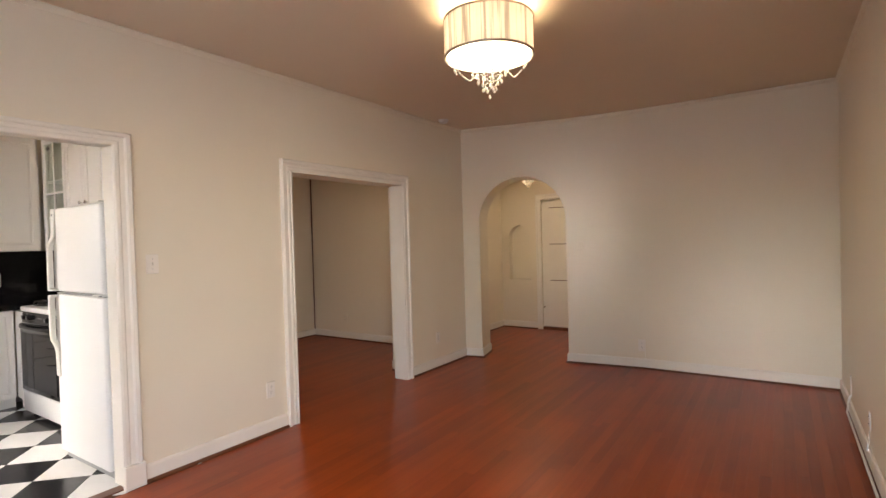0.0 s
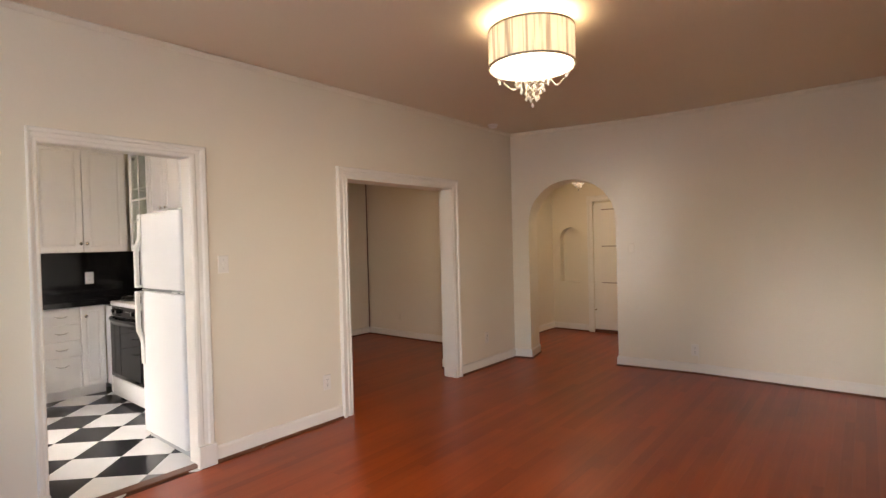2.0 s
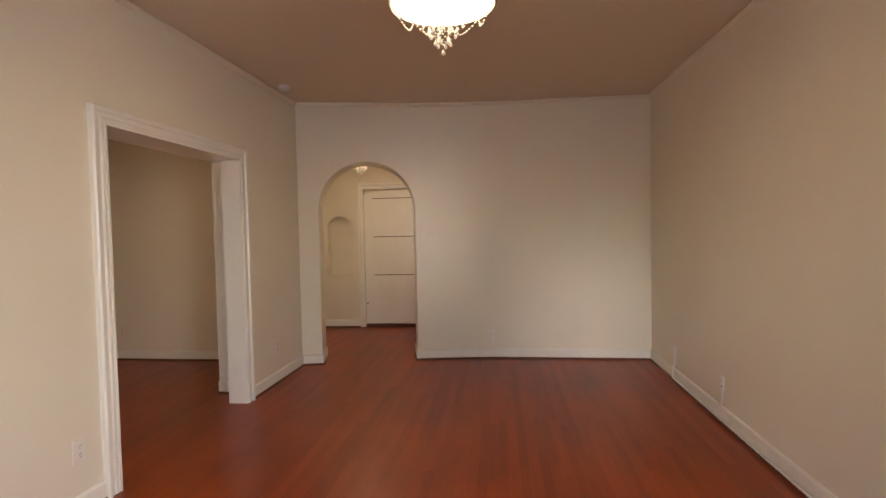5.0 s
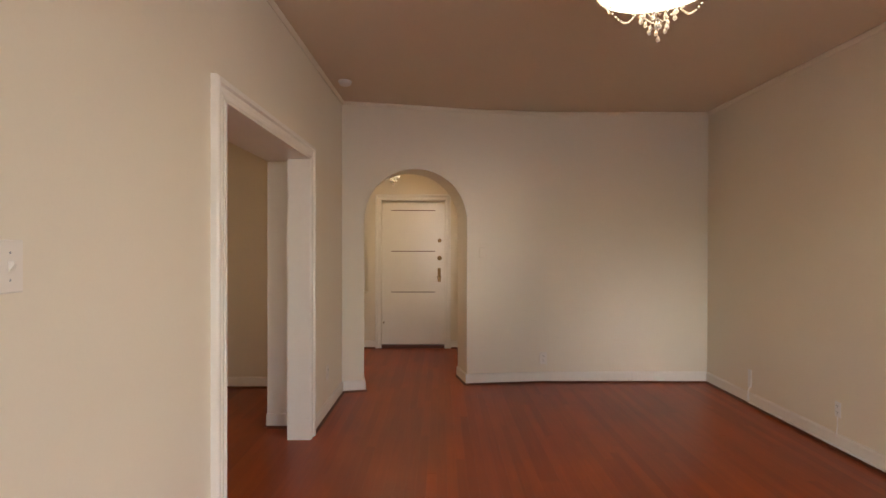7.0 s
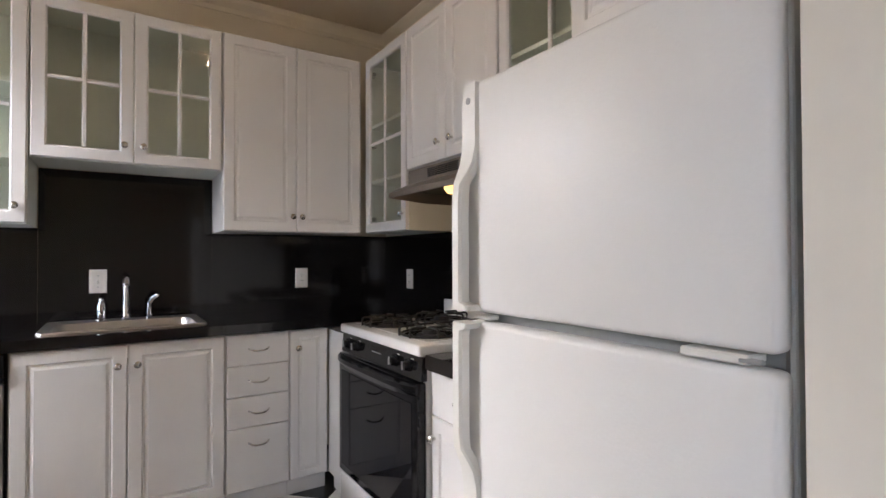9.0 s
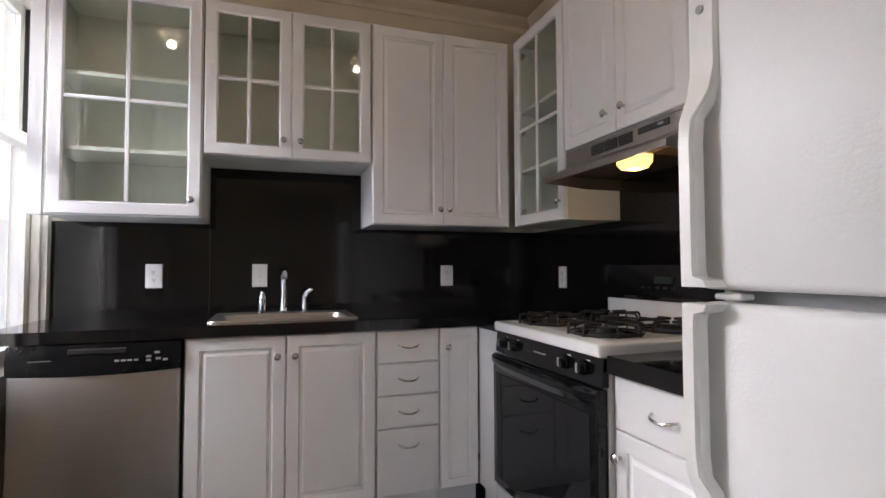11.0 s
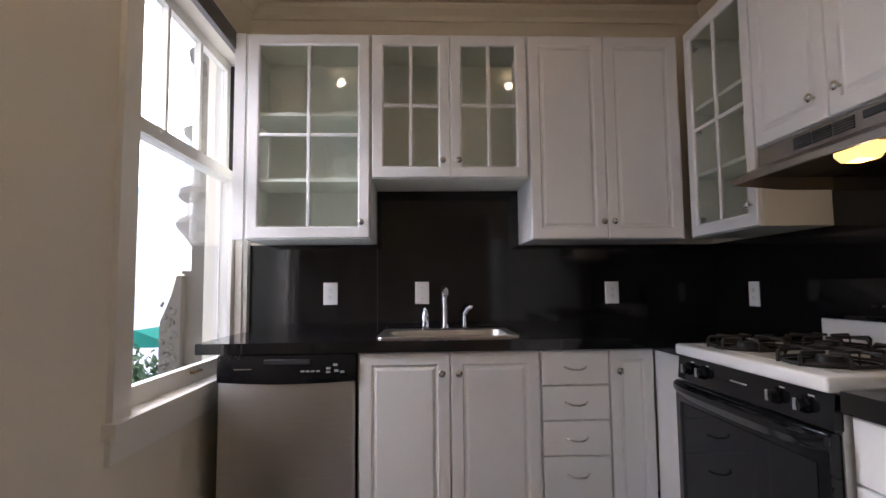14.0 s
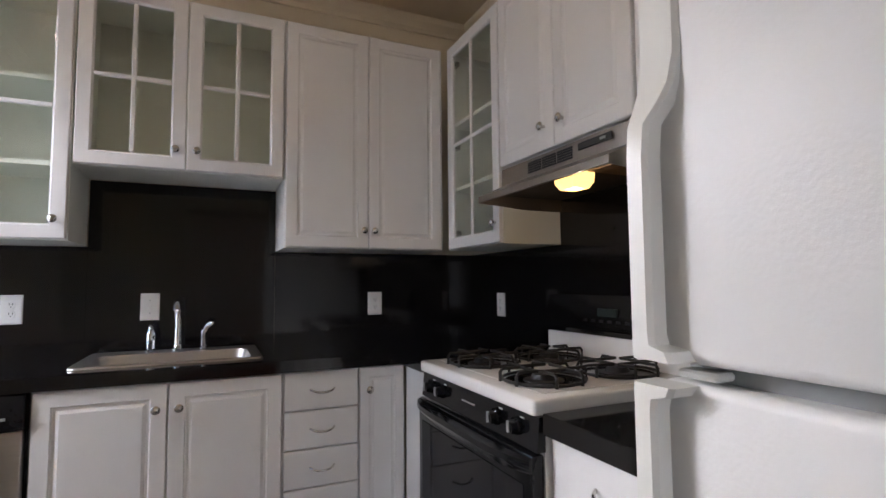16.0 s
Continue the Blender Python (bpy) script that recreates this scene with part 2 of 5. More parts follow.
def mesh_of(name, bm, mats, smooth=False):
    me = bpy.data.meshes.new(name)
    bmesh.ops.recalc_face_normals(bm, faces=bm.faces)
    bm.to_mesh(me)
    bm.free()
    for m in (mats if isinstance(mats, (list, tuple)) else [mats]):
        me.materials.append(m)
    if smooth:
        me.shade_smooth()
        me.set_sharp_from_angle(angle=radians(38))
    return me


def part(name, bm, mat, parent, label="", smooth=False):
    ob = new(name, mesh_of(name, bm, mat, smooth))
    ob.parent = parent
    return tagged(ob, label) if label else ob


def solid(name, bm, mat, label, category, kind="", group="", smooth=False):
    """A top-level mesh in world coordinates."""
    return tagged(new(name, mesh_of(name, bm, mat, smooth)), label, category, group, kind)


def box(bm, x0, x1, y0, y1, z0, z1, bev=0.0, seg=1):
    m = Matrix.Translation(((x0 + x1) / 2, (y0 + y1) / 2, (z0 + z1) / 2)) @ Matrix.Diagonal((abs(x1 - x0), abs(y1 - y0), abs(z1 - z0), 1))
    made = bmesh.ops.create_cube(bm, size=1, matrix=m)
    if bev:
        edges = {e for v in made["verts"] for e in v.link_edges}
        bmesh.ops.bevel(bm, geom=list(edges), offset=bev, segments=seg, affect="EDGES", profile=0.5)
    return bm


def boxed(*a, **k):
    return box(bmesh.new(), *a, **k)


def rings(bm, loops, closed=True, cap0=True, cap1=True):
    """Joins rings of equal length by quads."""
    rows = [[bm.verts.new(p) for p in ring] for ring in loops]
    n = len(rows[0])
    for a, b in zip(rows, rows[1:]):
        for i in range(n if closed else n - 1):
            j = (i + 1) % n
            bm.faces.new((a[i], a[j], b[j], b[i]))
    if closed and cap0:
        bm.faces.new(rows[0])
    if closed and cap1:
        bm.faces.new(rows[-1])
    return bm


def lathe(bm, profile, seg=14, m=Matrix()):
    """profile: (radius, height) along local z, placed by m."""
    loops = []
    for r, h in profile:
        loops.append([m @ Vector((r * math.cos(2 * math.pi * i / seg), r * math.sin(2 * math.pi * i / seg), h)) for i in range(seg)])
    return rings(bm, loops)


def tube(bm, pts, r, seg=8, ry=None):
    pts = [Vector(p) for p in pts]
    loops = []
    for i, p in enumerate(pts):
        d = (pts[min(i + 1, len(pts) - 1)] - pts[max(i - 1, 0)]).normalized()
        side = d.cross(Vector((0, 0, 1)))
        if side.length < 1e-3:
            side = Vector((1, 0, 0))
        side.normalize()
        up = side.cross(d)
        loops.append([p + side * (r * math.cos(2 * math.pi * k / seg)) + up * ((ry or r) * math.sin(2 * math.pi * k / seg)) for k in range(seg)])
    return rings(bm, loops)


def panel(bm, x0, x1, z0, z1, y, steps, back):
    """A rectangular front at depth y, facing -y; steps are (inset, depth) from the rim inwards; back is its thickness."""
    prof = [(0, back)] + list(steps)
    return rings(bm, [[(x0 + i, y + d, z0 + i), (x1 - i, y + d, z0 + i), (x1 - i, y + d, z1 - i), (x0 + i, y + d, z1 - i)] for i, d in prof])


def sweep(bm, prof, p, q, normal):
    """A moulding from p to q; profile points are (out along normal, up)."""
    p, q, n = Vector(p), Vector(q), Vector(normal).normalized()
    up = Vector((0, 0, 1))
    return rings(bm, [[e + n * a + up * b for a, b in prof] for e in (p, q)])


def architrave(bm, prof, a0, a1, top, put, base=0.0, left=1.0):
    """A door casing round an opening a0..a1 x base..top; profile points are (outward, height off the wall); put(a, h, z) gives the place."""
    rows = []
    for o, h in prof:
        rows.append([put(a0 - o * left, h, base), put(a0 - o * left, h, top + o * min(1.0, 0.3 + left)), put(a1 + o, h, top + o * min(1.0, 0.3 + left)), put(a1 + o, h, base)])
    cols = [[bm.verts.new(r[k]) for r in rows] for k in range(4)]
    n = len(prof)
    for a, b in zip(cols, cols[1:]):
        for i in range(n):
            j = (i + 1) % n
            bm.faces.new((a[i], a[j], b[j], b[i]))
    bm.faces.new(cols[0])
    bm.faces.new(cols[-1])
    return bm


def arch_wall(bm, length, height, s0, s1, sill, spring, rise, t0, t1, put, n=20):
    """A wall of that length with an arched hole; put(s, t, z) gives the place; t0, t1: its two faces."""
    c, r = (s0 + s1) / 2, (s1 - s0) / 2
    arc = [(c - r * math.cos(math.pi * i / n), spring + rise * math.sin(math.pi * i / n)) for i in range(n + 1)]
    outline = [(s0, sill)] + arc + [(s1, sill)]

    def quad(*pts):
        bm.faces.new([bm.verts.new(put(*p)) for p in pts])
    for t in (t0, t1):
        quad((0, t, 0), (s0, t, 0), (s0, t, height), (0, t, height))
        quad((s1, t, 0), (length, t, 0), (length, t, height), (s1, t, height))
        if sill > 0:
            quad((s0, t, 0), (s1, t, 0), (s1, t, sill), (s0, t, sill))
        for (a, za), (b, zb) in zip(arc, arc[1:]):
            quad((a, t, za), (b, t, zb), (b, t, height), (a, t, height))
    for (a, za), (b, zb) in zip(outline, outline[1:]):
        quad((a, t0, za), (b, t0, zb), (b, t1, zb), (a, t1, za))
    if sill > 0:
        quad((s0, t0, sill), (s1, t0, sill), (s1, t1, sill), (s0, t1, sill))
    for s in (0, length):
        quad((s, t0, 0), (s, t1, 0), (s, t1, height), (s, t0, height))
    quad((0, t0, height), (length, t0, height), (length, t1, height), (0, t1, height))
    bmesh.ops.remove_doubles(bm, verts=bm.verts, dist=0.0005)
    return bm


def slab(bm, xs, ys, keep, z0, z1):
    """One connected slab of grid cells."""
    vs = {}

    def v(i, j):
        if (i, j) not in vs:
            vs[i, j] = bm.verts.new((xs[i], ys[j], z0))
        return vs[i, j]
    made = [bm.faces.new((v(i, j), v(i + 1, j), v(i + 1, j + 1), v(i, j + 1))) for i in range(len(xs) - 1) for j in range(len(ys) - 1) if keep(i, j)]
    ext = bmesh.ops.extrude_face_region(bm, geom=made)
    for g in ext["geom"]:
        if isinstance(g, bmesh.types.BMVert):
            g.co.z = z1
    return bm


H = 2.655      # ceiling of the living room, dining room and hall
HK = 2.80      # kitchen ceiling
XR = 3.52      # right wall of the living room
YS = -6.70     # wall behind the start

# ---- the large structure ----
def wx(y):
    """The living room side of the west wall, which leans a little away towards the kitchen."""
    return min(0.0, (y + 0.345) * 0.0105)


def west(bm, back, y0, y1, z0, z1):
    return rings(bm, [[(back, y, z0), (wx(y), y, z0), (wx(y), y, z1), (back, y, z1)] for y in (y0, y1)])


bm = bmesh.new()
# wall between living room and kitchen / dining room
west(bm, -0.19, YS, -4.85, 0, 3.0)
west(bm, -0.19, -4.85, -4.05, 1.985, 3.0)
west(bm, -0.19, -4.05, -3.09, 0, 3.0)
west(bm, -0.15, -3.09, -2.845, 0, 3.0)
west(bm, -0.15, -2.845, -1.475, 1.94, 3.0)
west(bm, -0.15, -1.475, -0.05, 0, 3.0)
solid("wall_west", bm, WALL, "cream painted plaster wall with two cased openings", "wall", "structure")
bm = bmesh.new()
box(bm, -0.37, -0.15, -3.09, -3.0, 0, 3.0)
box(bm, -0.37, -0.15, -3.0, -1.24, 1.965, 3.0)
box(bm, -0.37, -0.190, -1.24, -0.19, 0, 3.0)
box(bm, -0.190, -0.15, -1.0, -0.19, 0, 3.0)
solid("wall_dining_inner", bm, WALL, "second cream wall layer behind the wide opening", "wall", "structure")

SK = math.atan2(0.215, 0.95)
SKC, SKS = math.cos(SK), math.sin(SK)


def skew(s, t, z):
    """Along the slanted arch wall from the corner; t runs back into the hall."""
    return Vector((s * SKC - t * SKS, -0.345 + s * SKS + t * SKC, z))


SB = 1.235
bm = bmesh.new()
arch_wall(bm, SB, 3.0, 0.20, 1.18, 0, 1.575, 0.488, 0, 0.34, skew, 28)
solid("wall_north_arch", bm, WALL, "cream plaster wall with a rounded arch opening", "wall", "structure")
e = skew(SB, 0, 0)
bm = bmesh.new()
pts = [(e.x + 0.7 * u, e.y + 0.7 * (0.226 * u - 0.108 * u * u)) for u in (0, 0.15, 0.3, 0.45, 0.6, 0.75, 0.9, 1.0)]
bend = pts[-1]
pts += [(2.6, bend[1] * 0.6), (XR + 0.2, 0.002)]
loops = []
for x, y in pts:
    loops.append([(x, y, 0), (x, 0.3, 0), (x, 0.3, 3.0), (x, y, 3.0)])
rings(bm, loops)
solid("wall_north", bm, WALL, "long cream plaster wall of the living room", "wall", "structure", smooth=True)
bm = bmesh.new()
box(bm, XR, XR + 0.2, YS - 0.25, -6.35, 0, 3.0)
# unseen opening added for the side fill lamp
box(bm, XR, XR + 0.2, -6.35, -5.15, 0, 0.7)
box(bm, XR, XR + 0.2, -6.35, -5.15, 2.2, 3.0)
box(bm, XR, XR + 0.2, -5.15, -0.002, 0, 3.0)
solid("wall_east", bm, WALL, "cream plaster side wall of the living room", "wall", "structure")
bm = bmesh.new()
for x0, x1 in ((-0.19, 0.6), (1.6, 2.1), (3.1, XR)):
    box(bm, x0, x1, YS - 0.25, YS, 0, 3.0)
for x0, x1 in ((0.6, 1.6), (2.1, 3.1)):
    box(bm, x0, x1, YS - 0.25, YS, 0, 0.7)
    box(bm, x0, x1, YS - 0.25, YS, 2.2, 3.0)
solid("wall_south", bm, WALL, "cream plaster wall with two window openings", "wall", "structure")

# dining room shell
solid("wall_dining_north", boxed(-3.0, -0.15, -0.19, -0.03, 0, 3.0), WALL, "cream far wall of the dining room", "wall", "structure")
bm = bmesh.new()
box(bm, -2.95, -2.74, -3.09, -2.6, 0, 3.0)
# unseen narrow opening added to hold the dining fill lamp
box(bm, -2.95, -2.74, -2.6, -2.25, 0, 0.75)
box(bm, -2.95, -2.74, -2.6, -2.25, 2.15, 3.0)
box(bm, -2.95, -2.74, -2.25, -0.19, 0, 3.0)
solid("wall_dining_west", bm, WALL, "cream end wall of the dining room", "wall", "structure")
# hall shell
YH = 1.68


def hallput(s, t, z):
    return Vector((-0.70 + s, YH + t, z))


bm = bmesh.new()
arch_wall(bm, 0.745, 3.0, 0.295, 0.645, 0.74, 1.40, 0.17, 0, 0.12, hallput, 14)
box(bm, -0.70, 0.045, YH + 0.121, YH + 0.2, 0, 3.0)
box(bm, 0.045, 0.125, YH, YH + 0.2, 0, 3.0)
box(bm, 0.125, 0.95, YH, YH + 0.2, 1.935, 3.0)
box(bm, 0.125, 0.95, YH + 0.08, YH + 0.2, 0, 1.935)
box(bm, 0.95, 1.40, YH, YH + 0.2, 0, 3.0)
solid("wall_hall_north", bm, WALL, "cream hall wall with an arched niche beside the door", "wall", "structure")
solid("wall_hall_west", boxed(-0.70, -0.53, -0.03, YH, 0, 3.0), WALL, "cream side wall of the hall", "wall", "structure")
solid("wall_hall_east", boxed(1.14, 1.34, 0.3, YH, 0, 3.0), WALL, "cream side wall of the hall", "wall", "structure")

# kitchen shell
solid("wall_kitchen_west", boxed(-3.35, -3.165, -6.085, -3.0, 0, 3.0), WALL, "cream kitchen wall behind the sink run", "wall", "structure")
solid("wall_kitchen_north", boxed(-3.165, -0.19, -3.165, -3.09, 0, 3.0), WALL, "cream kitchen wall behind the stove", "wall", "structure")
WA = 0.0
WC, WS = math.cos(WA), math.sin(WA)


def wput(s, t, z):
    """Along the kitchen's window wall from its end by the door; t runs outwards."""
    return Vector((-0.19 - s * WC - t * WS, -5.845 + s * WS - t * WC, z))


def wbox(bm, s0, s1, t0, t1, z0, z1):
    loops = [[wput(s, t0, z0), wput(s, t1, z0), wput(s, t1, z1), wput(s, t0, z1)] for s in (s0, s1)]
    return rings(bm, loops)


WS0, WS1, WZ0, WZ1 = 1.835, 2.915, 0.735, 2.42
bm = bmesh.new()
wbox(bm, 0.0, WS0, 0, 0.15, 0, 3.0)
wbox(bm, WS0, WS1, 0, 0.15, 0, WZ0)
wbox(bm, WS0, WS1, 0, 0.15, WZ1, 3.0)
wbox(bm, WS1, 2.99, 0, 0.15, 0, 3.0)
solid("wall_kitchen_south", bm, WALL, "cream kitchen wall with a sash window", "wall", "structure")

# ceilings
solid("ceiling", boxed(-0.10, XR + 0.05, YS - 0.1, 0.02, H, H + 0.12), CEIL, "beige painted living room ceiling", "ceiling", "structure")
solid("ceiling_dining", boxed(-2.9, -0.152, -3.088, -0.10, H, H + 0.12), CEIL, "beige dining room ceiling", "ceiling", "structure")
# two unseen slabs added to stop light leaking in at the wall tops
solid("leak_slab", boxed(-3.3, 3.9, -6.0, 2.0, 3.001, 3.2), WALL, "unseen slab added above the rooms to block light leaks", "roof", "structure")
solid("leak_slab_south", boxed(0.0, 3.9, -7.0, -6.001, 3.001, 3.2), WALL, "unseen slab added above the rooms to block light leaks", "roof", "structure")
solid("ceiling_hall", boxed(-0.6, 1.25, 0.02, YH + 0.1, H - 0.14, H + 0.12), CEIL, "beige hall ceiling", "ceiling", "structure")
solid("ceiling_kitchen", boxed(-3.3, -0.10, -6.2, -3.12, HK, HK + 0.12), CEIL, "tan painted kitchen ceiling", "ceiling", "structure")
# unseen slab added over all rooms, closes them against sky and sun
bm = bmesh.new()
slab(bm, [-3.5, -0.19, XR + 0.3], [YS - 0.3, -6.1, YH + 0.3], lambda i, j: (i, j) != (0, 0), 3.0, 3.2)
solid("roof", bm, FACADE, "unseen flat slab added over the flat to block daylight", "roof", "structure")

# subfloors
solid("floor", boxed(-3.0, XR, YS - 0.2, YH + 0.3, -0.12, -0.014), SUB, "reddish stained oak strip floor", "floor", "structure")
kf = solid("floor_kitchen", boxed(-3.3, -0.08, -6.25, -3.1, -0.0135, -0.004), GROUT, "black and white diagonal checkered tile floor", "floor", "structure")
solid("threshold", boxed(-0.125, -0.045, -4.840, -4.058, -0.0135, 0.006, 0.004), SHOE, "dark wooden threshold at the kitchen door", "threshold", "structure")

# mouldings
CASE = [(0, 0), (0, 0.016), (0.008, 0.022), (0.020, 0.022), (0.026, 0.016), (0.042, 0.018), (0.048, 0.030), (0.062, 0.032), (0.068, 0.024), (0.068, 0)]
westput = lambda a, h, z: Vector((wx(a) + h, a, z))
bm = bmesh.new()
architrave(bm, [(o * 1.5, h) for o, h in CASE], -4.84, -4.08, 1.965, westput, left=0.45)
for y0, y1 in ((-4.892, -4.838), (-4.082, -3.968)):
    x0 = wx(y0)
    box(bm, x0, x0 + 0.040, y0, y1, 0, 0.14, 0.004)
box(bm, -0.20, wx(-4.85) - 0.001, -4.85, -4.842, 0, 1.985)
box(bm, -0.198, wx(-4.05) - 0.001, -4.056, -4.05, 0, 1.985)
box(bm, -0.198, wx(-4.05) - 0.001, -4.842, -4.056, 1.977, 1.985)
solid("door_frame_kitchen", bm, TRIM, "glossy cream stepped casing round the kitchen doorway", "door frame", "structure")
bm = bmesh.new()
architrave(bm, [(o * 1.25, h) for o, h in CASE], -2.845, -1.475, 1.94, westput)
box(bm, -0.155, 0.0, -2.845, -2.835, 0, 1.94)
box(bm, -0.155, 0.0, -1.485, -1.475, 0, 1.94)
box(bm, -0.155, 0.0, -2.835, -1.485, 1.93, 1.94)
solid("door_frame_dining", bm, TRIM, "cream stepped casing round the wide dining room opening", "door frame", "structure")

bm = bmesh.new()
box(bm, -0.372, -0.186, -1.252, -1.2405, 0, 1.953, 0.003)
box(bm, -0.376, -0.182, -1.262, -1.2525, 0.02, 0.11, 0.004)
box(bm, -0.372, -0.186, -2.99, -1.253, 1.953, 1.9645, 0.003)
box(bm, -0.372, -0.186, -2.9995, -2.99, 0, 1.953, 0.003)
solid("door_frame_inner", bm, TRIM, "plain cream painted jambs of the inner opening", "door frame", "structure")
# thin dark tube that draws the dark vertical line of the corner
solid("corner_dark_line", tube(bmesh.new(), [(-2.722, -0.208, 0.106), (-2.722, -0.208, 1.4), (-2.722, -0.208, H)], 0.008, 8), SHOE, "thin dark brown vertical line in the room corner", "pipe", smooth=True)

BASE = [(0, 0.018), (0.014, 0.018), (0.014, 0.092), (0.008, 0.104), (0, 0.106)]
QUART = [(0, -0.01), (0.026, -0.01), (0.026, 0.006), (0.018, 0.018), (0, 0.02)]
runs = [((wx(YS), YS, 0), (wx(-4.89), -4.894, 0), (1, 0, 0)), ((wx(-3.97), -3.968, 0), (wx(-2.932), -2.932, 0), (1, 0, 0)), ((wx(-1.388), -1.388, 0), (0, -0.345, 0), (1, 0, 0)),
        ((*skew(0, 0, 0)[:2], 0), (*skew(0.20, 0, 0)[:2], 0), (SKS, -SKC, 0)), ((*skew(0.20, -0.014, 0)[:2], 0), (*skew(0.20, 0.34, 0)[:2], 0), (SKC, SKS, 0)),
        ((*skew(1.18, -0.014, 0)[:2], 0), (*skew(1.18, 0.34, 0)[:2], 0), (-SKC, -SKS, 0)), ((*skew(1.18, 0, 0)[:2], 0), (*skew(SB, 0, 0)[:2], 0), (SKS, -SKC, 0)),
        ((e.x, e.y, 0), (*bend, 0), (0.1, -1, 0)), ((*bend, 0), (XR, 0.002, 0), (0, -1, 0)),
        ((XR, YS, 0), (XR, 0, 0), (-1, 0, 0)), ((-2.74, -0.19, 0), (-0.37, -0.19, 0), (0, -1, 0)), ((-2.74, -3.09, 0), (-2.74, -0.19, 0), (1, 0, 0)),
        ((-0.37, -1.24, 0), (-0.19, -1.24, 0), (0, -1, 0)), ((-0.37, -1.24, 0), (-0.37, -0.19, 0), (-1, 0, 0)),
        ((-0.53, YH, 0), (0.045, YH, 0), (0, -1, 0)), ((-0.53, 0.0, 0), (-0.53, YH, 0), (1, 0, 0)), ((1.14, 0.3, 0), (1.14, YH, 0), (-1, 0, 0)), ((1.035, YH, 0), (1.14, YH, 0), (0, -1, 0)),
        ((0, YS, 0), (XR, YS, 0), (0, 1, 0))]
for p, q, n in runs:
    solid("baseboard", sweep(bmesh.new(), BASE, p, q, n), TRIM, "cream painted wooden baseboard", "baseboard", "structure")
    solid("trim", sweep(bmesh.new(), QUART, p, q, n), SHOE, "dark brown quarter-round shoe moulding", "trim", "structure")
BEAD = [(0, H - 0.034), (0.006, H - 0.034), (0.016, H - 0.022), (0.022, H - 0.010), (0.016, H), (0, H)]
for p, q, n in (runs[0], ((wx(YS), YS, 0), (0, -0.345, 0), (1, 0, 0)), ((*skew(0, 0, 0)[:2], 0), (*skew(SB, 0, 0)[:2], 0), (SKS, -SKC, 0)), runs[7], runs[8], runs[9])[1:]:
    solid("trim", sweep(bmesh.new(), BEAD, p, q, n), WALL, "small cream picture bead under the ceiling", "trim", "structure")
CROWN = [(0, HK - 0.085), (0.012, HK - 0.085), (0.018, HK - 0.06), (0.05, HK - 0.03), (0.06, HK - 0.012), (0.06, HK), (0, HK)]
for p, q, n in (((-3.165, -5.9, 0), (-3.165, -3.165, 0), (1, 0, 0)), ((-3.165, -3.165, 0), (-0.19, -3.165, 0), (0, -1, 0)), ((*wput(0, 0, 0)[:2], 0), (*wput(2.98, 0, 0)[:2], 0), (WS, WC, 0))):
    solid("trim", sweep(bmesh.new(), CROWN, p, q, n), WALL, "cream crown moulding above the cabinets", "trim", "structure")

# ---- kitchen cabinets ----
RAISED = [(0, 0.004), (0.004, 0), (0.052, 0), (0.057, 0.007), (0.066, 0.007), (0.078, 0.0015)]
FLAT = [(0, 0.004), (0.004, 0)]
KNOB = [(0.006, 0.0), (0.006, 0.012), (0.009, 0.016), (0.0155, 0.020), (0.016, 0.025), (0.011, 0.030), (0.001, 0.032)]


def knob(parent, x, z, y=0.0):
    m = Matrix.Translation((x, y, z)) @ pose(0, 0, 0, 90)
    part("knob", lathe(bmesh.new(), KNOB, 14, m), NICKEL, parent, "brushed nickel knob", True)


def pull(parent, x, z, y=0.0, w=0.098):
    pts = []
    for i in range(11):
        u = i / 10 * 2 - 1
        pts.append((x + u * w / 2, y - 0.026 * (1 - u ** 4) - 0.001, z - 0.010 * (1 - u * u) + 0.004))
    part("handle", tube(bmesh.new(), pts, 0.0045, 8), NICKEL, parent, "arched nickel pull", True)


def carcass(root, w, d, z0, z1, hollow, t=0.018):
    bm = bmesh.new()
    if hollow:
        box(bm, 0, t, 0.0, d, z0, z1)
        box(bm, w - t, w, 0.0, d, z0, z1)
        box(bm, t, w - t, 0.0, d, z0, z0 + t)
        box(bm, t, w - t, 0.0, d, z1 - t, z1)
        box(bm, t, w - t, d - 0.006, d, z0 + t, z1 - t)
    else:
        box(bm, 0, w, 0.0, d, z0, z1)
    return part("body", bm, CAB if not hollow else CABIN, root)


def solid_door(root, x0, x1, z0, z1, kx=None, kz=None, th=0.019):
    d = part("door", panel(bmesh.new(), x0, x1, z0, z1, -th - 0.001, RAISED, th), CAB, root)
    if kx is not None:
        knob(d, kx, kz, -th)
    return d


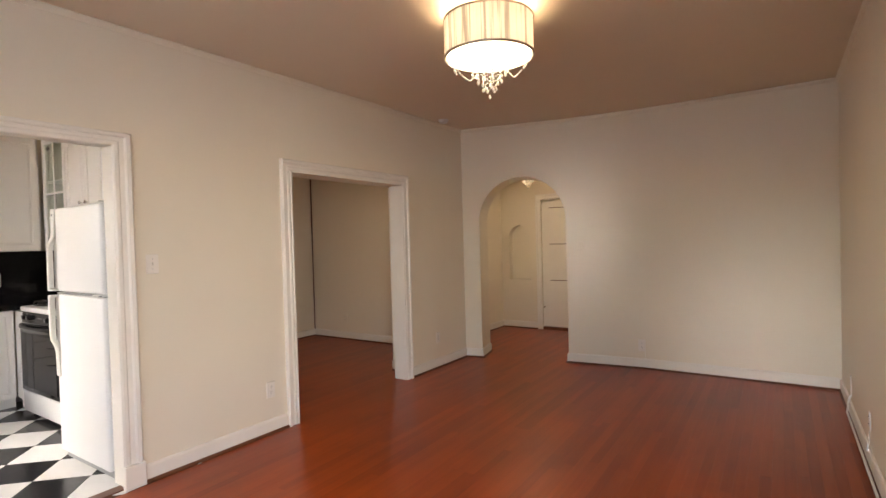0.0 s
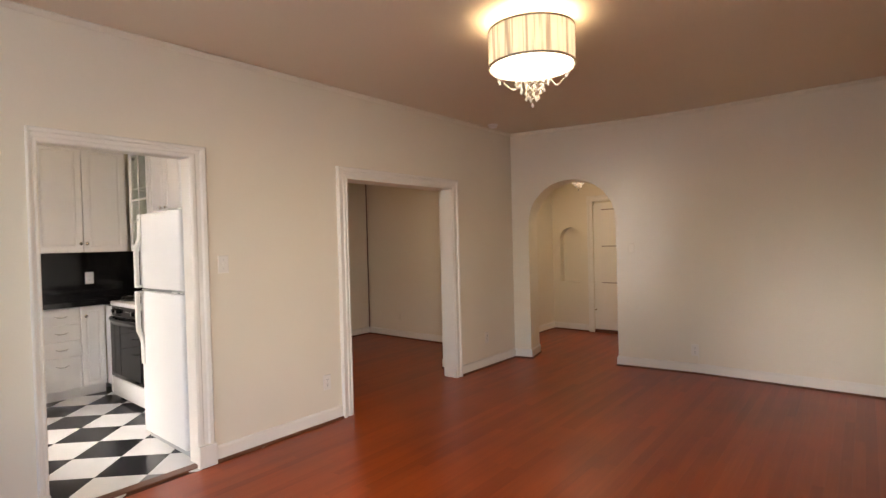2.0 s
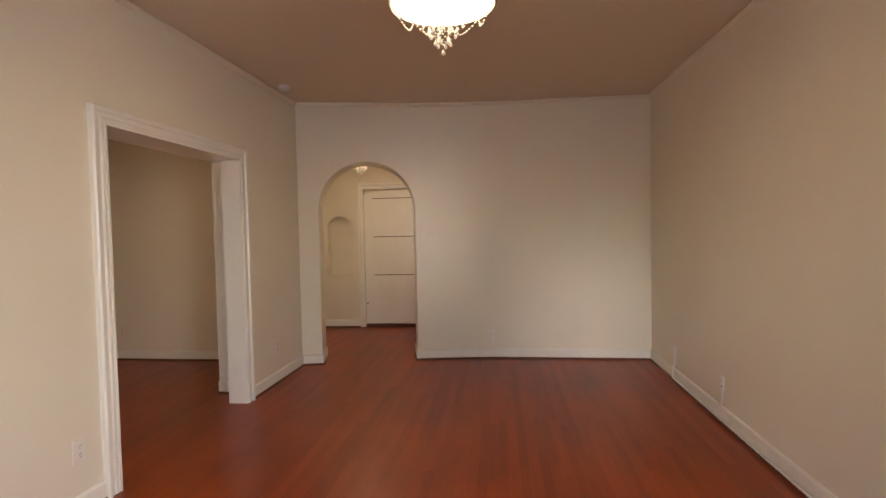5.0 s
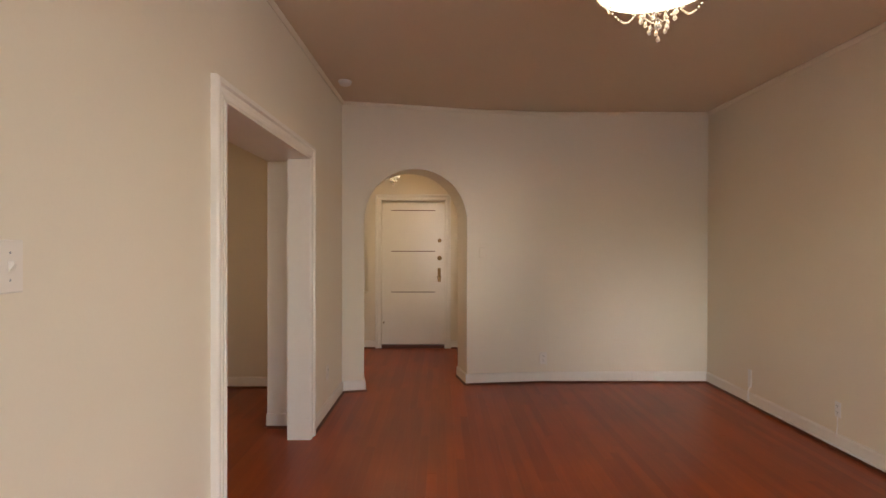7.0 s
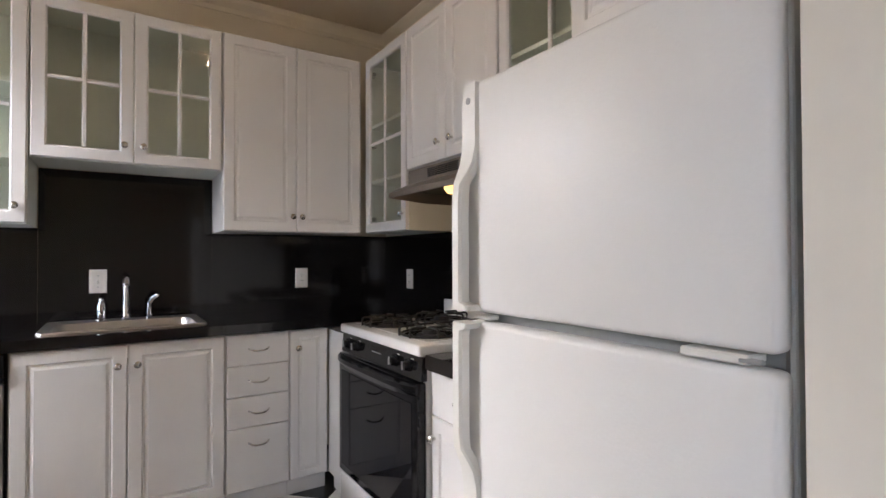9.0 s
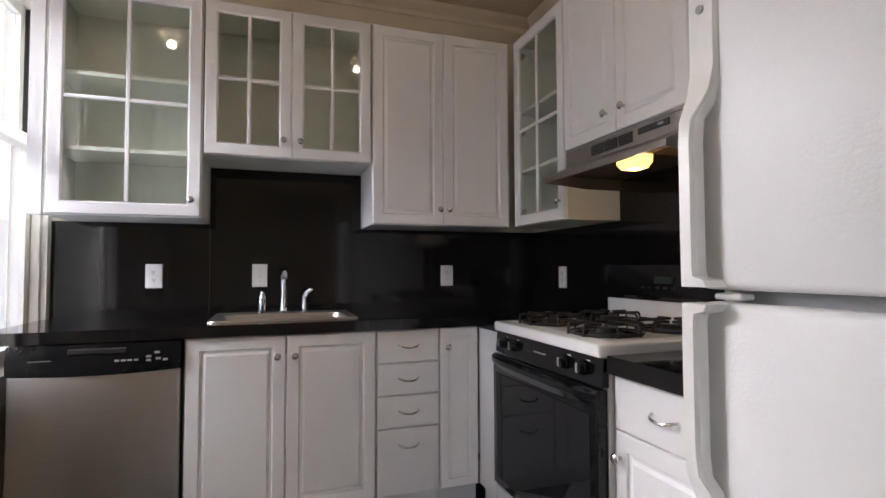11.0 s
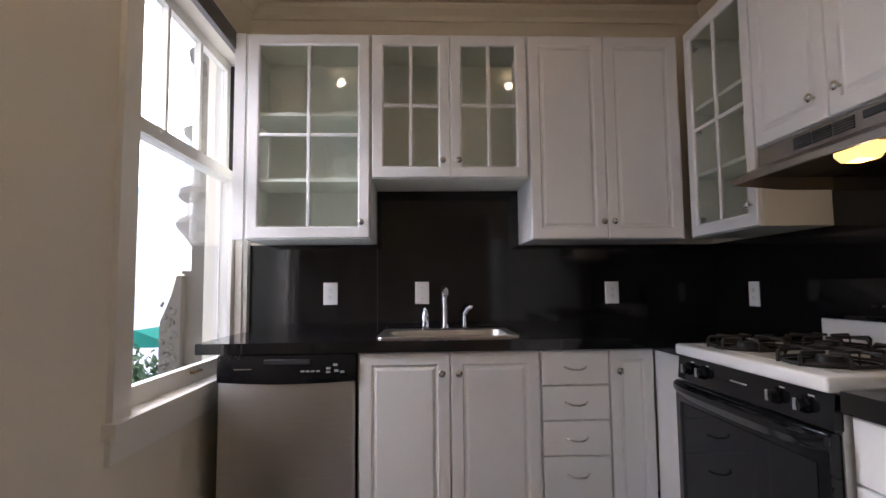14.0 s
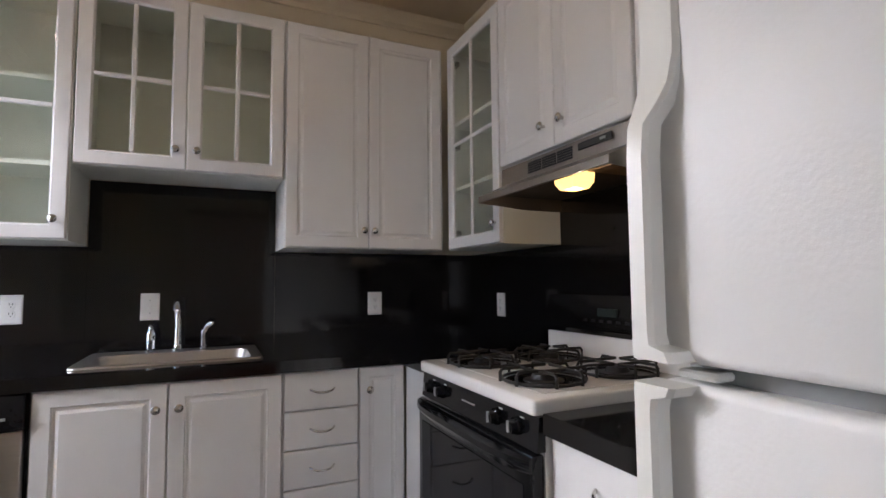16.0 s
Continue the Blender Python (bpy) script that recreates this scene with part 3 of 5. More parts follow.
def glass_door(root, x0, x1, z0, z1, kx, kz, cols=2, rows=2, th=0.019, st=0.058):
    g = th + 0.001
    bm = bmesh.new()
    o = [(x0, z0), (x1, z0), (x1, z1), (x0, z1)]

    def ring(i, y):
        return [(x0 + i, y, z0 + i), (x1 - i, y, z0 + i), (x1 - i, y, z1 - i), (x0 + i, y, z1 - i)]
    loops = [ring(0.0, -0.001), ring(0, -g + 0.004), ring(0.004, -g), ring(st - 0.008, -g), ring(st, -g + 0.007), ring(st, -0.001), ring(0.0, -0.001)]
    rings(bm, loops, True, False, False)
    bmesh.ops.remove_doubles(bm, verts=bm.verts, dist=0.0002)
    d = part("door", bm, CAB, root)
    for i in range(1, cols):
        x = x0 + st + (x1 - x0 - 2 * st) * i / cols
        part("muntin", boxed(x - 0.009, x + 0.009, -g + 0.002, -0.006, z0 + st, z1 - st, 0.003), CAB, d)
    for i in range(1, rows):
        z = z0 + st + (z1 - z0 - 2 * st) * i / rows
        part("muntin", boxed(x0 + st, x1 - st, -g + 0.003, -0.007, z - 0.009, z + 0.009, 0.003), CAB, d)
    p = part("pane", boxed(x0 + st - 0.004, x1 - st + 0.004, -0.0055, -0.0025, z0 + st - 0.004, z1 - st + 0.004), CABGLASS, d, "greenish clear glass pane")
    p.visible_shadow = False
    knob(d, kx, kz, -th)
    return d


def shelves(root, w, d, zs):
    for z in zs:
        part("shelf", boxed(0.019, w - 0.019, 0.02, d - 0.008, z, z + 0.018), CABIN, root)


def hinges(root, x, zs):
    for z in zs:
        part("hinge", boxed(x, x + 0.05, 0.004, 0.035, z - 0.014, z + 0.014, 0.005), NICKEL, root, "small cabinet hinge")


XF = -2.816   # carcass front of the sink wall's hanging cabinets
GW = "hanging cabinets"
c = thing("wall_cabinet", (XF, -5.745, 0), "tall white hanging cabinet with glass door beside the window", "cabinet", GW, rz=90)
carcass(c, 0.628, 0.33, 1.395, 2.45, True)
shelves(c, 0.628, 0.33, (1.69, 2.03))
glass_door(c, 0.016, 0.624, 1.40, 2.445, 0.585, 1.476)
part("filler", boxed(-0.055, -0.001, -0.012, 0.02, 1.395, 2.45), CAB, c)
c = thing("wall_cabinet", (XF, -5.112, 0), "short white double glass-door cabinet over the sink", "cabinet", GW, rz=90)
carcass(c, 0.80, 0.33, 1.70, 2.45, True)
glass_door(c, 0.004, 0.398, 1.703, 2.446, 0.36, 1.786)
glass_door(c, 0.402, 0.796, 1.703, 2.446, 0.44, 1.786)
c = thing("wall_cabinet", (XF, -4.308, 0), "tall white hanging cabinet with two raised-panel doors", "cabinet", GW, rz=90)
carcass(c, 0.795, 0.33, 1.385, 2.45, False)
solid_door(c, 0.003, 0.392, 1.388, 2.446, 0.368, 1.473)
solid_door(c, 0.396, 0.782, 1.388, 2.446, 0.420, 1.473)
YF = -3.475
c = thing("wall_cabinet", (-2.812, YF, 0), "tall narrow white glass-door cabinet in the corner", "cabinet", GW)
carcass(c, 0.545, 0.295, 1.385, 2.45, True)
shelves(c, 0.545, 0.295, (1.69, 2.03))
glass_door(c, 0.03, 0.541, 1.388, 2.446, 0.51, 1.476)
hinges(c, 0.03, (1.47, 1.92, 2.36))
c = thing("wall_cabinet", (-2.263, YF, 0), "white raised-panel double cabinet over the range hood", "cabinet", GW)
carcass(c, 0.762, 0.295, 1.70, 2.45, False)
solid_door(c, 0.004, 0.379, 1.703, 2.446, 0.325, 1.79)
solid_door(c, 0.383, 0.758, 1.703, 2.446, 0.435, 1.79)
c = thing("wall_cabinet", (-1.495, YF, 0), "white glass-door cabinet between hood and fridge", "cabinet", GW)
carcass(c, 0.572, 0.295, 1.385, 2.45, True)
shelves(c, 0.572, 0.295, (1.69, 2.03))
glass_door(c, 0.004, 0.568, 1.388, 2.446, 0.04, 1.476)
hinges(c, 0.50, (1.92, 2.36))
c = thing("wall_cabinet", (-0.918, -3.68, 0), "deep white raised-panel cabinet above the fridge", "cabinet", GW)
carcass(c, 0.722, 0.50, 1.84, 2.45, False)
solid_door(c, 0.003, 0.360, 1.843, 2.446, 0.322, 1.925)
solid_door(c, 0.364, 0.719, 1.843, 2.446, 0.402, 1.925)

# base run under the sink wall
XB = -2.562
GB = "base cabinets"


def base_body(c, w, d, x0=0.0):
    part("body", boxed(x0, w, 0, d, 0.09, 0.868), CAB, c)
    part("toe_kick", boxed(x0, w, 0.035, 0.06, 0.0, 0.09), CAB, c)


c = thing("sink_cabinet", (XB, -5.143, 0), "white base cabinet with two raised-panel doors under the sink", "cabinet", GB, rz=90)
bm = bmesh.new()
for a in ((0, 0.018, 0, 0.58, 0.09, 0.868), (0.787, 0.805, 0, 0.58, 0.09, 0.868), (0.018, 0.787, 0, 0.58, 0.09, 0.108), (0.018, 0.787, 0, 0.018, 0.80, 0.868), (0.018, 0.787, 0.57, 0.58, 0.108, 0.868)):
    box(bm, *a)
part("body", bm, CAB, c)
part("toe_kick", boxed(0, 0.805, 0.035, 0.06, 0, 0.09), CAB, c)
solid_door(c, 0.004, 0.403, 0.095, 0.863, 0.368, 0.772)
solid_door(c, 0.407, 0.803, 0.095, 0.863, 0.442, 0.772)
c = thing("drawer_cabinet", (XB, -4.336, 0), "white base cabinet with four drawers", "cabinet", GB, rz=90)
base_body(c, 0.308, 0.58)
for z0, z1 in ((0.711, 0.863), (0.558, 0.707), (0.406, 0.554), (0.095, 0.402)):
    d = part("drawer", panel(bmesh.new(), 0.004, 0.305, z0, z1, -0.019, FLAT, 0.018), CAB, c)
    pull(d, 0.155, (z0 + z1) / 2 + (0.0 if z1 - z0 < 0.2 else 0.075), -0.019)
c = thing("narrow_cabinet", (XB, -4.026, 0), "narrow white base cabinet with a panelled door in the corner", "cabinet", GB, rz=90)
base_body(c, 0.205, 0.58)
d = part("door", panel(bmesh.new(), 0.002, 0.199, 0.095, 0.863, -0.020, [(0, 0.004), (0.004, 0), (0.040, 0), (0.044, 0.006), (0.052, 0.006), (0.060, 0.0015)], 0.019), CAB, c)
knob(d, 0.040, 0.772, -0.019)
c = thing("corner_filler", (-2.556, -3.815, 0), "plain white filler panel between cabinet and stove", "panel", GB)
part("body", boxed(0.0, 0.268, 0, 0.6, 0.09, 0.868, 0.002), CAB, c)
part("toe_kick", boxed(0.0, 0.268, 0.03, 0.06, 0, 0.09), CAB, c)
c = thing("small_base_cabinet", (-1.508, -3.79, 0), "white base cabinet with drawer and door beside the stove", "cabinet", GB)
base_body(c, 0.585, 0.59)
d = part("drawer", panel(bmesh.new(), 0.004, 0.581, 0.666, 0.824, -0.019, FLAT, 0.018), CAB, c)
pull(d, 0.215, 0.748, -0.019)
solid_door(c, 0.004, 0.581, 0.095, 0.662, 0.030, 0.585)

# counters and splash
XW, YW = -3.165, -3.165
bm = bmesh.new()
CT0, CT1 = 0.868, 0.915
SX0, SX1, SY0, SY1 = -3.035, -2.665, -5.045, -4.43
slab(bm, [XW, SX0, SX1, -2.528, -2.29], [-5.842, SY0, SY1, -3.845, YW], lambda i, j: (i < 3 and (i, j) != (1, 1)) or j == 3, CT0, CT1)
solid("countertop", bm, BLACKSTONE, "polished black granite countertop along the sink wall", "countertop")
solid("countertop", boxed(-1.505, -0.922, -3.835, YW, 0.832, 0.886, 0.003), BLACKSTONE, "small polished black granite top beside the stove", "countertop")
bs = thing("backsplash", (0, 0, 0), "polished black granite backsplash behind sink and stove", "backsplash", kind="structure")
for a in ((XW, XW + 0.015, -5.842, -5.114, CT1, 1.394), (XW, XW + 0.015, -5.113, -4.309, CT1, 1.698), (XW, XW + 0.015, -4.308, YW, CT1, 1.384),
          (XW + 0.015, -2.271, YW - 0.015, YW, CT1, 1.384), (-2.27, -1.50, YW - 0.015, YW, 0.0, 1.66), (-1.499, -0.922, YW - 0.015, YW, 0.886, 1.384)):
    part("panel", boxed(*a), BLACKSTONE, bs)

# sink and tap
s = thing("sink", (-2.85, -4.737, CT1), "drop-in stainless steel sink with rounded bowl", "sink")


def rr(cx, cy, hx, hy, r, z, n=6):
    out = []
    for k, (sx, sy) in enumerate(((1, 1), (-1, 1), (-1, -1), (1, -1))):
        for i in range(n + 1):
            a = math.pi / 2 * (k + i / n)
            out.append((cx + sx * (hx - r) + r * math.cos(a), cy + sy * (hy - r) + r * math.sin(a), z))
    return out


bm = bmesh.new()
rings(bm, [rr(-0.02, 0, 0.235, 0.335, 0.03, 0.001), rr(-0.02, 0, 0.233, 0.333, 0.03, 0.008), rr(-0.02, 0, 0.220, 0.318, 0.03, 0.010), rr(0.025, 0, 0.166, 0.290, 0.05, 0.006),
           rr(0.025, 0, 0.160, 0.284, 0.05, -0.01), rr(0.025, 0, 0.150, 0.270, 0.06, -0.15), rr(0.025, 0, 0.120, 0.24, 0.06, -0.165)], True, False, True)
part("bowl", bm, STEEL, s, smooth=True)
part("drain", lathe(bmesh.new(), [(0.045, -0.164), (0.045, -0.160), (0.03, -0.161), (0.001, -0.163)], 16, Matrix.Translation((0.025, 0, 0))), CHROME, s, "chrome drain", True)
f = thing("faucet", (-3.045, -4.737, CT1 + 0.010), "chrome faucet with tall straight spout", "faucet")
bm = lathe(bmesh.new(), [(0.028, 0), (0.028, 0.006), (0.021, 0.012), (0.017, 0.03), (0.018, 0.06), (0.015, 0.10), (0.016, 0.17), (0.018, 0.185), (0.016, 0.20), (0.006, 0.21)], 16)
part("post", bm, CHROME, f, smooth=True)
part("spout", tube(bmesh.new(), [(0, 0, 0.17), (0.02, 0, 0.205), (0.055, 0, 0.222), (0.10, 0, 0.222), (0.135, 0, 0.205), (0.145, 0, 0.185)], 0.0145, 12), CHROME, f, smooth=True)
f = thing("soap_dispenser", (-3.045, -4.845, CT1 + 0.010), "short chrome tap handle beside the faucet", "tap handle")
part("post", lathe(bmesh.new(), [(0.026, 0), (0.026, 0.006), (0.019, 0.012), (0.021, 0.05), (0.020, 0.080), (0.012, 0.094), (0.013, 0.110), (0.003, 0.118)], 16), CHROME, f, smooth=True)
part("lever", tube(bmesh.new(), [(0, 0, 0.098), (0.03, 0.004, 0.104), (0.055, 0.006, 0.10)], 0.006, 8), CHROME, f, smooth=True)
f = thing("side_spray", (-3.045, -4.630, CT1 + 0.010), "chrome side spray on the sink deck", "sprayer")
part("post", lathe(bmesh.new(), [(0.022, 0), (0.022, 0.006), (0.015, 0.012), (0.014, 0.06), (0.016, 0.085), (0.004, 0.095)], 16), CHROME, f, smooth=True)
part("head", tube(bmesh.new(), [(0, 0, 0.075), (0.015, 0.012, 0.105), (0.03, 0.03, 0.118), (0.035, 0.04, 0.112)], 0.0125, 10), CHROME, f, smooth=True)

# dishwasher
d = thing("dishwasher", (XB, -5.747, 0), "stainless steel dishwasher with black control panel", "dishwasher", rz=90)
part("body", boxed(0.0, 0.60, 0.0, 0.56, 0.02, 0.864), BLACK, d)
part("door", boxed(0.004, 0.592, -0.028, -0.001, 0.115, 0.748, 0.008, 3), STEEL, d, "brushed steel door panel", True)
bm = bmesh.new()
N = 14
loops = []
for i in range(N + 1):
    x = 0.002 + 0.592 * i / N
    u = 2 * i / N - 1
    loops.append([(x, -0.001, 0.752 - 0.012 * (1 - u * u)), (x, -0.034, 0.750 - 0.012 * (1 - u * u)), (x, -0.040, 0.79), (x, -0.030, 0.862), (x, -0.001, 0.862)])
rings(bm, loops)
cp = part("control_panel", bm, BLACK, d, "glossy black control panel", True)
part("grip", boxed(0.20, 0.40, -0.040, -0.030, 0.822, 0.845, 0.004), BLACKMATT, cp)
part("badge", boxed(0.075, 0.150, -0.0405, -0.036, 0.803, 0.807), NICKEL, cp, "small silver maker's bar")
for i in range(4):
    part("button", boxed(0.36 + i * 0.022, 0.376 + i * 0.022, -0.0415, -0.036, 0.790, 0.797), GREY, cp)
for x, z in ((0.47, 0.80), (0.50, 0.815), (0.47, 0.785), (0.505, 0.79), (0.53, 0.785)):
    part("button", boxed(x, x + 0.018, -0.0415, -0.035, z, z + 0.009), GREY, cp)
part("toe_kick", boxed(0.004, 0.592, 0.03, 0.05, 0.0, 0.112), BLACK, d)

# stove
st = thing("stove", (-2.284, -3.850, 0), "white gas stove with black oven door and four grates", "stove")
SWD = 0.770
part("body", boxed(0.004, SWD - 0.004, 0.03, 0.655, 0.03, 0.875), ENAMEL, st)
part("cooktop", boxed(0, SWD, -0.005, 0.64, 0.876, 0.918, 0.010, 3), ENAMEL, st, "white enamel cooktop", True)
part("burner_well", boxed(0.05, SWD - 0.05, 0.06, 0.58, 0.9185, 0.920), ENAMEL, st)
cpan = part("control_panel", rings(bmesh.new(), [[(x, 0.03, 0.785), (x, 0.004, 0.785), (x, 0.012, 0.874), (x, 0.03, 0.874)] for x in (0.0, SWD)]), BLACK, st, "black sloped control panel")
for x in (0.085, 0.185, 0.565, 0.675):
    k = part("knob", lathe(bmesh.new(), [(0.024, 0), (0.024, 0.008), (0.019, 0.012), (0.017, 0.028), (0.001, 0.030)], 18, Matrix.Translation((x, 0.008, 0.832)) @ pose(0, 0, 0, 95)), BLACK, cpan, "black control knob", True)
    part("pointer", boxed(x - 0.003, x + 0.003, -0.026, -0.020, 0.818, 0.848), GREY, k)
part("badge", boxed(0.345, 0.43, 0.004, 0.008, 0.832, 0.836), GREY, cpan)
od = part("oven_door", boxed(0.002, SWD - 0.002, -0.012, 0.028, 0.215, 0.780, 0.008, 2), BLACK, st, "glossy black oven door", True)
part("window", boxed(0.04, SWD - 0.04, -0.0145, -0.011, 0.25, 0.70, 0.001), OVENGLASS, od)
for k in range(9):
    x = 0.10 + k * 0.066
    part("vent_slot", boxed(x, x + 0.048, -0.0145, -0.011, 0.724, 0.731), DARK, od)
for x in (0.06, 0.16, 0.54, 0.65):
    part("mark", boxed(x + 0.035, x + 0.055, 0.0085, 0.0125, 0.856, 0.859), PLATE, cpan)
bm = bmesh.new()
loops = []
for i in range(17):
    u = i / 16 * 2 - 1
    x = SWD / 2 + u * (SWD / 2 - 0.004)
    o = 0.034 * (1 - abs(u) ** 5)
    loops.append([(x, -0.010 - o * 0.6, 0.775), (x, -0.018 - o, 0.768), (x, -0.020 - o, 0.752), (x, -0.012 - o * 0.7, 0.735 - 0.012 * (1 - u * u)), (x, -0.006 - o * 0.4, 0.74)])
rings(bm, loops)
part("handle", bm, BLACK, od, "curved black handle", True)
part("drawer", boxed(0.004, SWD - 0.004, -0.006, 0.028, 0.035, 0.205, 0.008, 2), ENAMEL, st, "white warming drawer", True)
for x in (0.03, SWD - 0.07):
    part("foot", boxed(x, x + 0.04, 0.05, 0.6, 0.0, 0.031), BLACKMATT, st)
bg = part("backguard", boxed(0, SWD, 0.60, 0.665, 0.90, 1.012, 0.008, 2), ENAMEL, st, "white raised back edge", True)
bp_ = part("back_panel", rings(bmesh.new(), [[(x, 0.60, 1.012), (x, 0.585, 1.03), (x, 0.615, 1.165), (x, 0.665, 1.165), (x, 0.665, 1.012)] for x in (0.0, SWD)]), BLACK, st, "black back panel with clock")
part("display", boxed(0.33, 0.43, 0.592, 0.601, 1.085, 1.115), LCD, bp_, "dim green clock display")
for i in range(6):
    part("button", boxed(0.25 + i * 0.045, 0.272 + i * 0.045, 0.590, 0.60, 1.062, 1.072), BLACKMATT, bp_)
part("dial", lathe(bmesh.new(), [(0.022, 0), (0.020, 0.02), (0.001, 0.022)], 16, Matrix.Translation((0.53, 0.602, 1.095)) @ pose(0, 0, 0, 100)), BLACKMATT, bp_, "black oven dial", True)
for cx in (0.20, 0.57):
    for cy in (0.17, 0.46):
        b = part("burner", lathe(bmesh.new(), [(0.062, 0.9195), (0.060, 0.924), (0.040, 0.926), (0.036, 0.936), (0.034, 0.942), (0.001, 0.944)], 20, Matrix.Translation((cx, cy, 0))), BLACKMATT, st, "black gas burner", True)
        part("drip_bowl", lathe(bmesh.new(), [(0.118, 0.9203), (0.116, 0.9222), (0.104, 0.9212), (0.066, 0.9206)], 24, Matrix.Translation((cx, cy, 0))), BLACK, st, "black enamel drip bowl", True)
        g = bmesh.new()
        a, zt = 0.125, 0.958
        for sx, sy in ((1, 0), (-1, 0), (0, 1), (0, -1)):
            px, py = -sy, sx
            for o in (-0.045, 0.045):
                p0 = (cx + sx * a + px * o, cy + sy * a + py * o)
                p1 = (cx + sx * 0.055 + px * o * 0.9, cy + sy * 0.055 + py * o * 0.9)
                tube(g, [(p0[0], p0[1], 0.921), (p0[0], p0[1], zt - 0.01), (p0[0] * 0.9 + p1[0] * 0.1, p0[1] * 0.9 + p1[1] * 0.1, zt), (p1[0], p1[1], zt)], 0.0052, 6)
            tube(g, [(cx + sx * 0.055 + px * o, cy + sy * 0.055 + py * o, zt) for o in (-0.045, 0, 0.045)], 0.0052, 6)
        ringp = [(cx + a * 1.0 * math.cos(i * math.pi / 10), cy + a * 1.0 * math.sin(i * math.pi / 10), 0.927) for i in range(21)]
        tube(g, ringp, 0.005, 6)
        part("grate", g, BLACKMATT, st, "black wire pan grate", True)

# range hood
h = thing("range_hood", (-2.262, YW - 0.015, 1.53), "stainless steel range hood with a lit amber lamp", "range hood")
HW = 0.765
prof = [(0.0, 0.165), (-0.302, 0.165), (-0.303, 0.095), (-0.418, 0.043), (-0.420, 0.018), (-0.412, 0.016), (-0.408, 0.034), (-0.29, 0.083), (0.0, 0.083)]
part("shell", rings(bmesh.new(), [[(x, a, b) for a, b in prof] for x in (0.0, HW)]), HOODSTEEL, h)
for x in (0.0, HW - 0.006):
    part("side", rings(bmesh.new(), [[(xx, a, b) for a, b in ((0, 0.0), (-0.20, 0.0), (-0.408, 0.016), (-0.410, 0.034), (-0.29, 0.083), (0, 0.083))] for xx in (x + 0.001, x + 0.005)]), HOODSTEEL, h)
part("underside", boxed(0.008, HW - 0.008, -0.34, -0.004, 0.052, 0.058), HOODIN, h, "dark brown underside")
part("filter", boxed(0.575, 0.745, -0.335, -0.05, 0.038, 0.0515, 0.002), MESH, h, "dark mesh filter")
lens = rings(bmesh.new(), [[(x0, y0, z), (x1, y0, z), (x1, y1, z), (x0, y1, z)] for x0, x1, y0, y1, z in ((0.455, 0.555, -0.375, -0.285, 0.0515), (0.457, 0.553, -0.373, -0.287, 0.014), (0.470, 0.540, -0.362, -0.298, -0.006))])
part("lamp_lens", lens, HOODGLOW, h, "glowing amber lamp lens")
part("sticker", boxed(0.12, 0.21, -0.412, -0.409, 0.020, 0.034), IVORY, h, "small paper sticker")
for k in range(3):
    for j in range(5):
        x0, z0 = 0.20 + k * 0.092, 0.110 + j * 0.009
        part("vent_slot", boxed(x0, x0 + 0.082, -0.3065, -0.302, z0, z0 + 0.006), DARK, h)
part("switch_panel", boxed(0.50, 0.66, -0.308, -0.303, 0.128, 0.152, 0.001), DARK, h, "dark slide switch panel")
part("slider", boxed(0.61, 0.635, -0.311, -0.308, 0.136, 0.144), GREY, h)

# fridge
fr = thing("fridge", (-0.911, -4.067, 0), "white top-freezer refrigerator with textured doors", "refrigerator")
FW = 0.690
part("body", boxed(0.004, FW - 0.004, 0.055, 0.80, 0.03, 1.648, 0.006, 2), FRIDGE, fr)
part("gasket", boxed(0.012, FW - 0.012, 0.042, 0.056, 0.06, 1.64), GREY, fr)
up = part("freezer_door", boxed(0, FW, -0.005, 0.044, 1.114, 1.658, 0.014, 4), FRIDGE, fr, "white textured freezer door", True)
lo = part("fridge_door", boxed(0, FW, -0.005, 0.044, 0.055, 1.092, 0.014, 4), FRIDGE, fr, "white textured lower door", True)


def grip(parent, rows):
    """A moulded handle: a flat strip on the door that turns into a bar standing off it; rows of (z, x0, x1, front, back)."""
    bm = bmesh.new()
    rings(bm, [[(x0, b, z), (x1, b, z), (x1, f + 0.006, z), (x1 - 0.006, f, z), (x0 + 0.006, f, z), (x0, f + 0.006, z)] for z, x0, x1, f, b in rows])
    part("handle", bm, PLASTIC, parent, "white moulded strap handle", True)


STRAP = ((0.0, -0.008, 0.056, -0.012, 0.004), (0.150, -0.008, 0.056, -0.013, 0.004), (0.190, -0.008, 0.052, -0.020, 0.002), (0.215, -0.008, 0.044, -0.030, -0.004),
         (0.240, -0.008, 0.030, -0.040, -0.014), (0.280, -0.008, 0.028, -0.043, -0.016), (0.505, -0.008, 0.028, -0.043, -0.016), (0.518, -0.008, 0.030, -0.043, -0.014),
         (0.524, -0.008, 0.052, -0.043, 0.002), (0.536, -0.007, 0.058, -0.043, 0.004))
grip(up, [(1.655 - d, *r) for d, *r in STRAP])
grip(lo, [(1.090 - 0.536 + d, *r) for d, *r in STRAP])
part("screw_cap", lathe(bmesh.new(), [(0.008, 0), (0.008, 0.003), (0.001, 0.004)], 12, Matrix.Translation((0.024, -0.012, 1.615)) @ pose(0, 0, 0, 90)), GREY, up)
part("hinge", boxed(0.555, 0.655, -0.008, 0.042, 1.0965, 1.1105, 0.003), PLASTIC, fr, "white middle hinge cover")
part("hinge_pin", boxed(0.640, 0.674, -0.010, 0.0, 1.099, 1.107, 0.003), GREY, fr)
part("catch", boxed(0.03, 0.085, -0.003, 0.03, 1.0975, 1.108, 0.003), PLASTIC, fr)
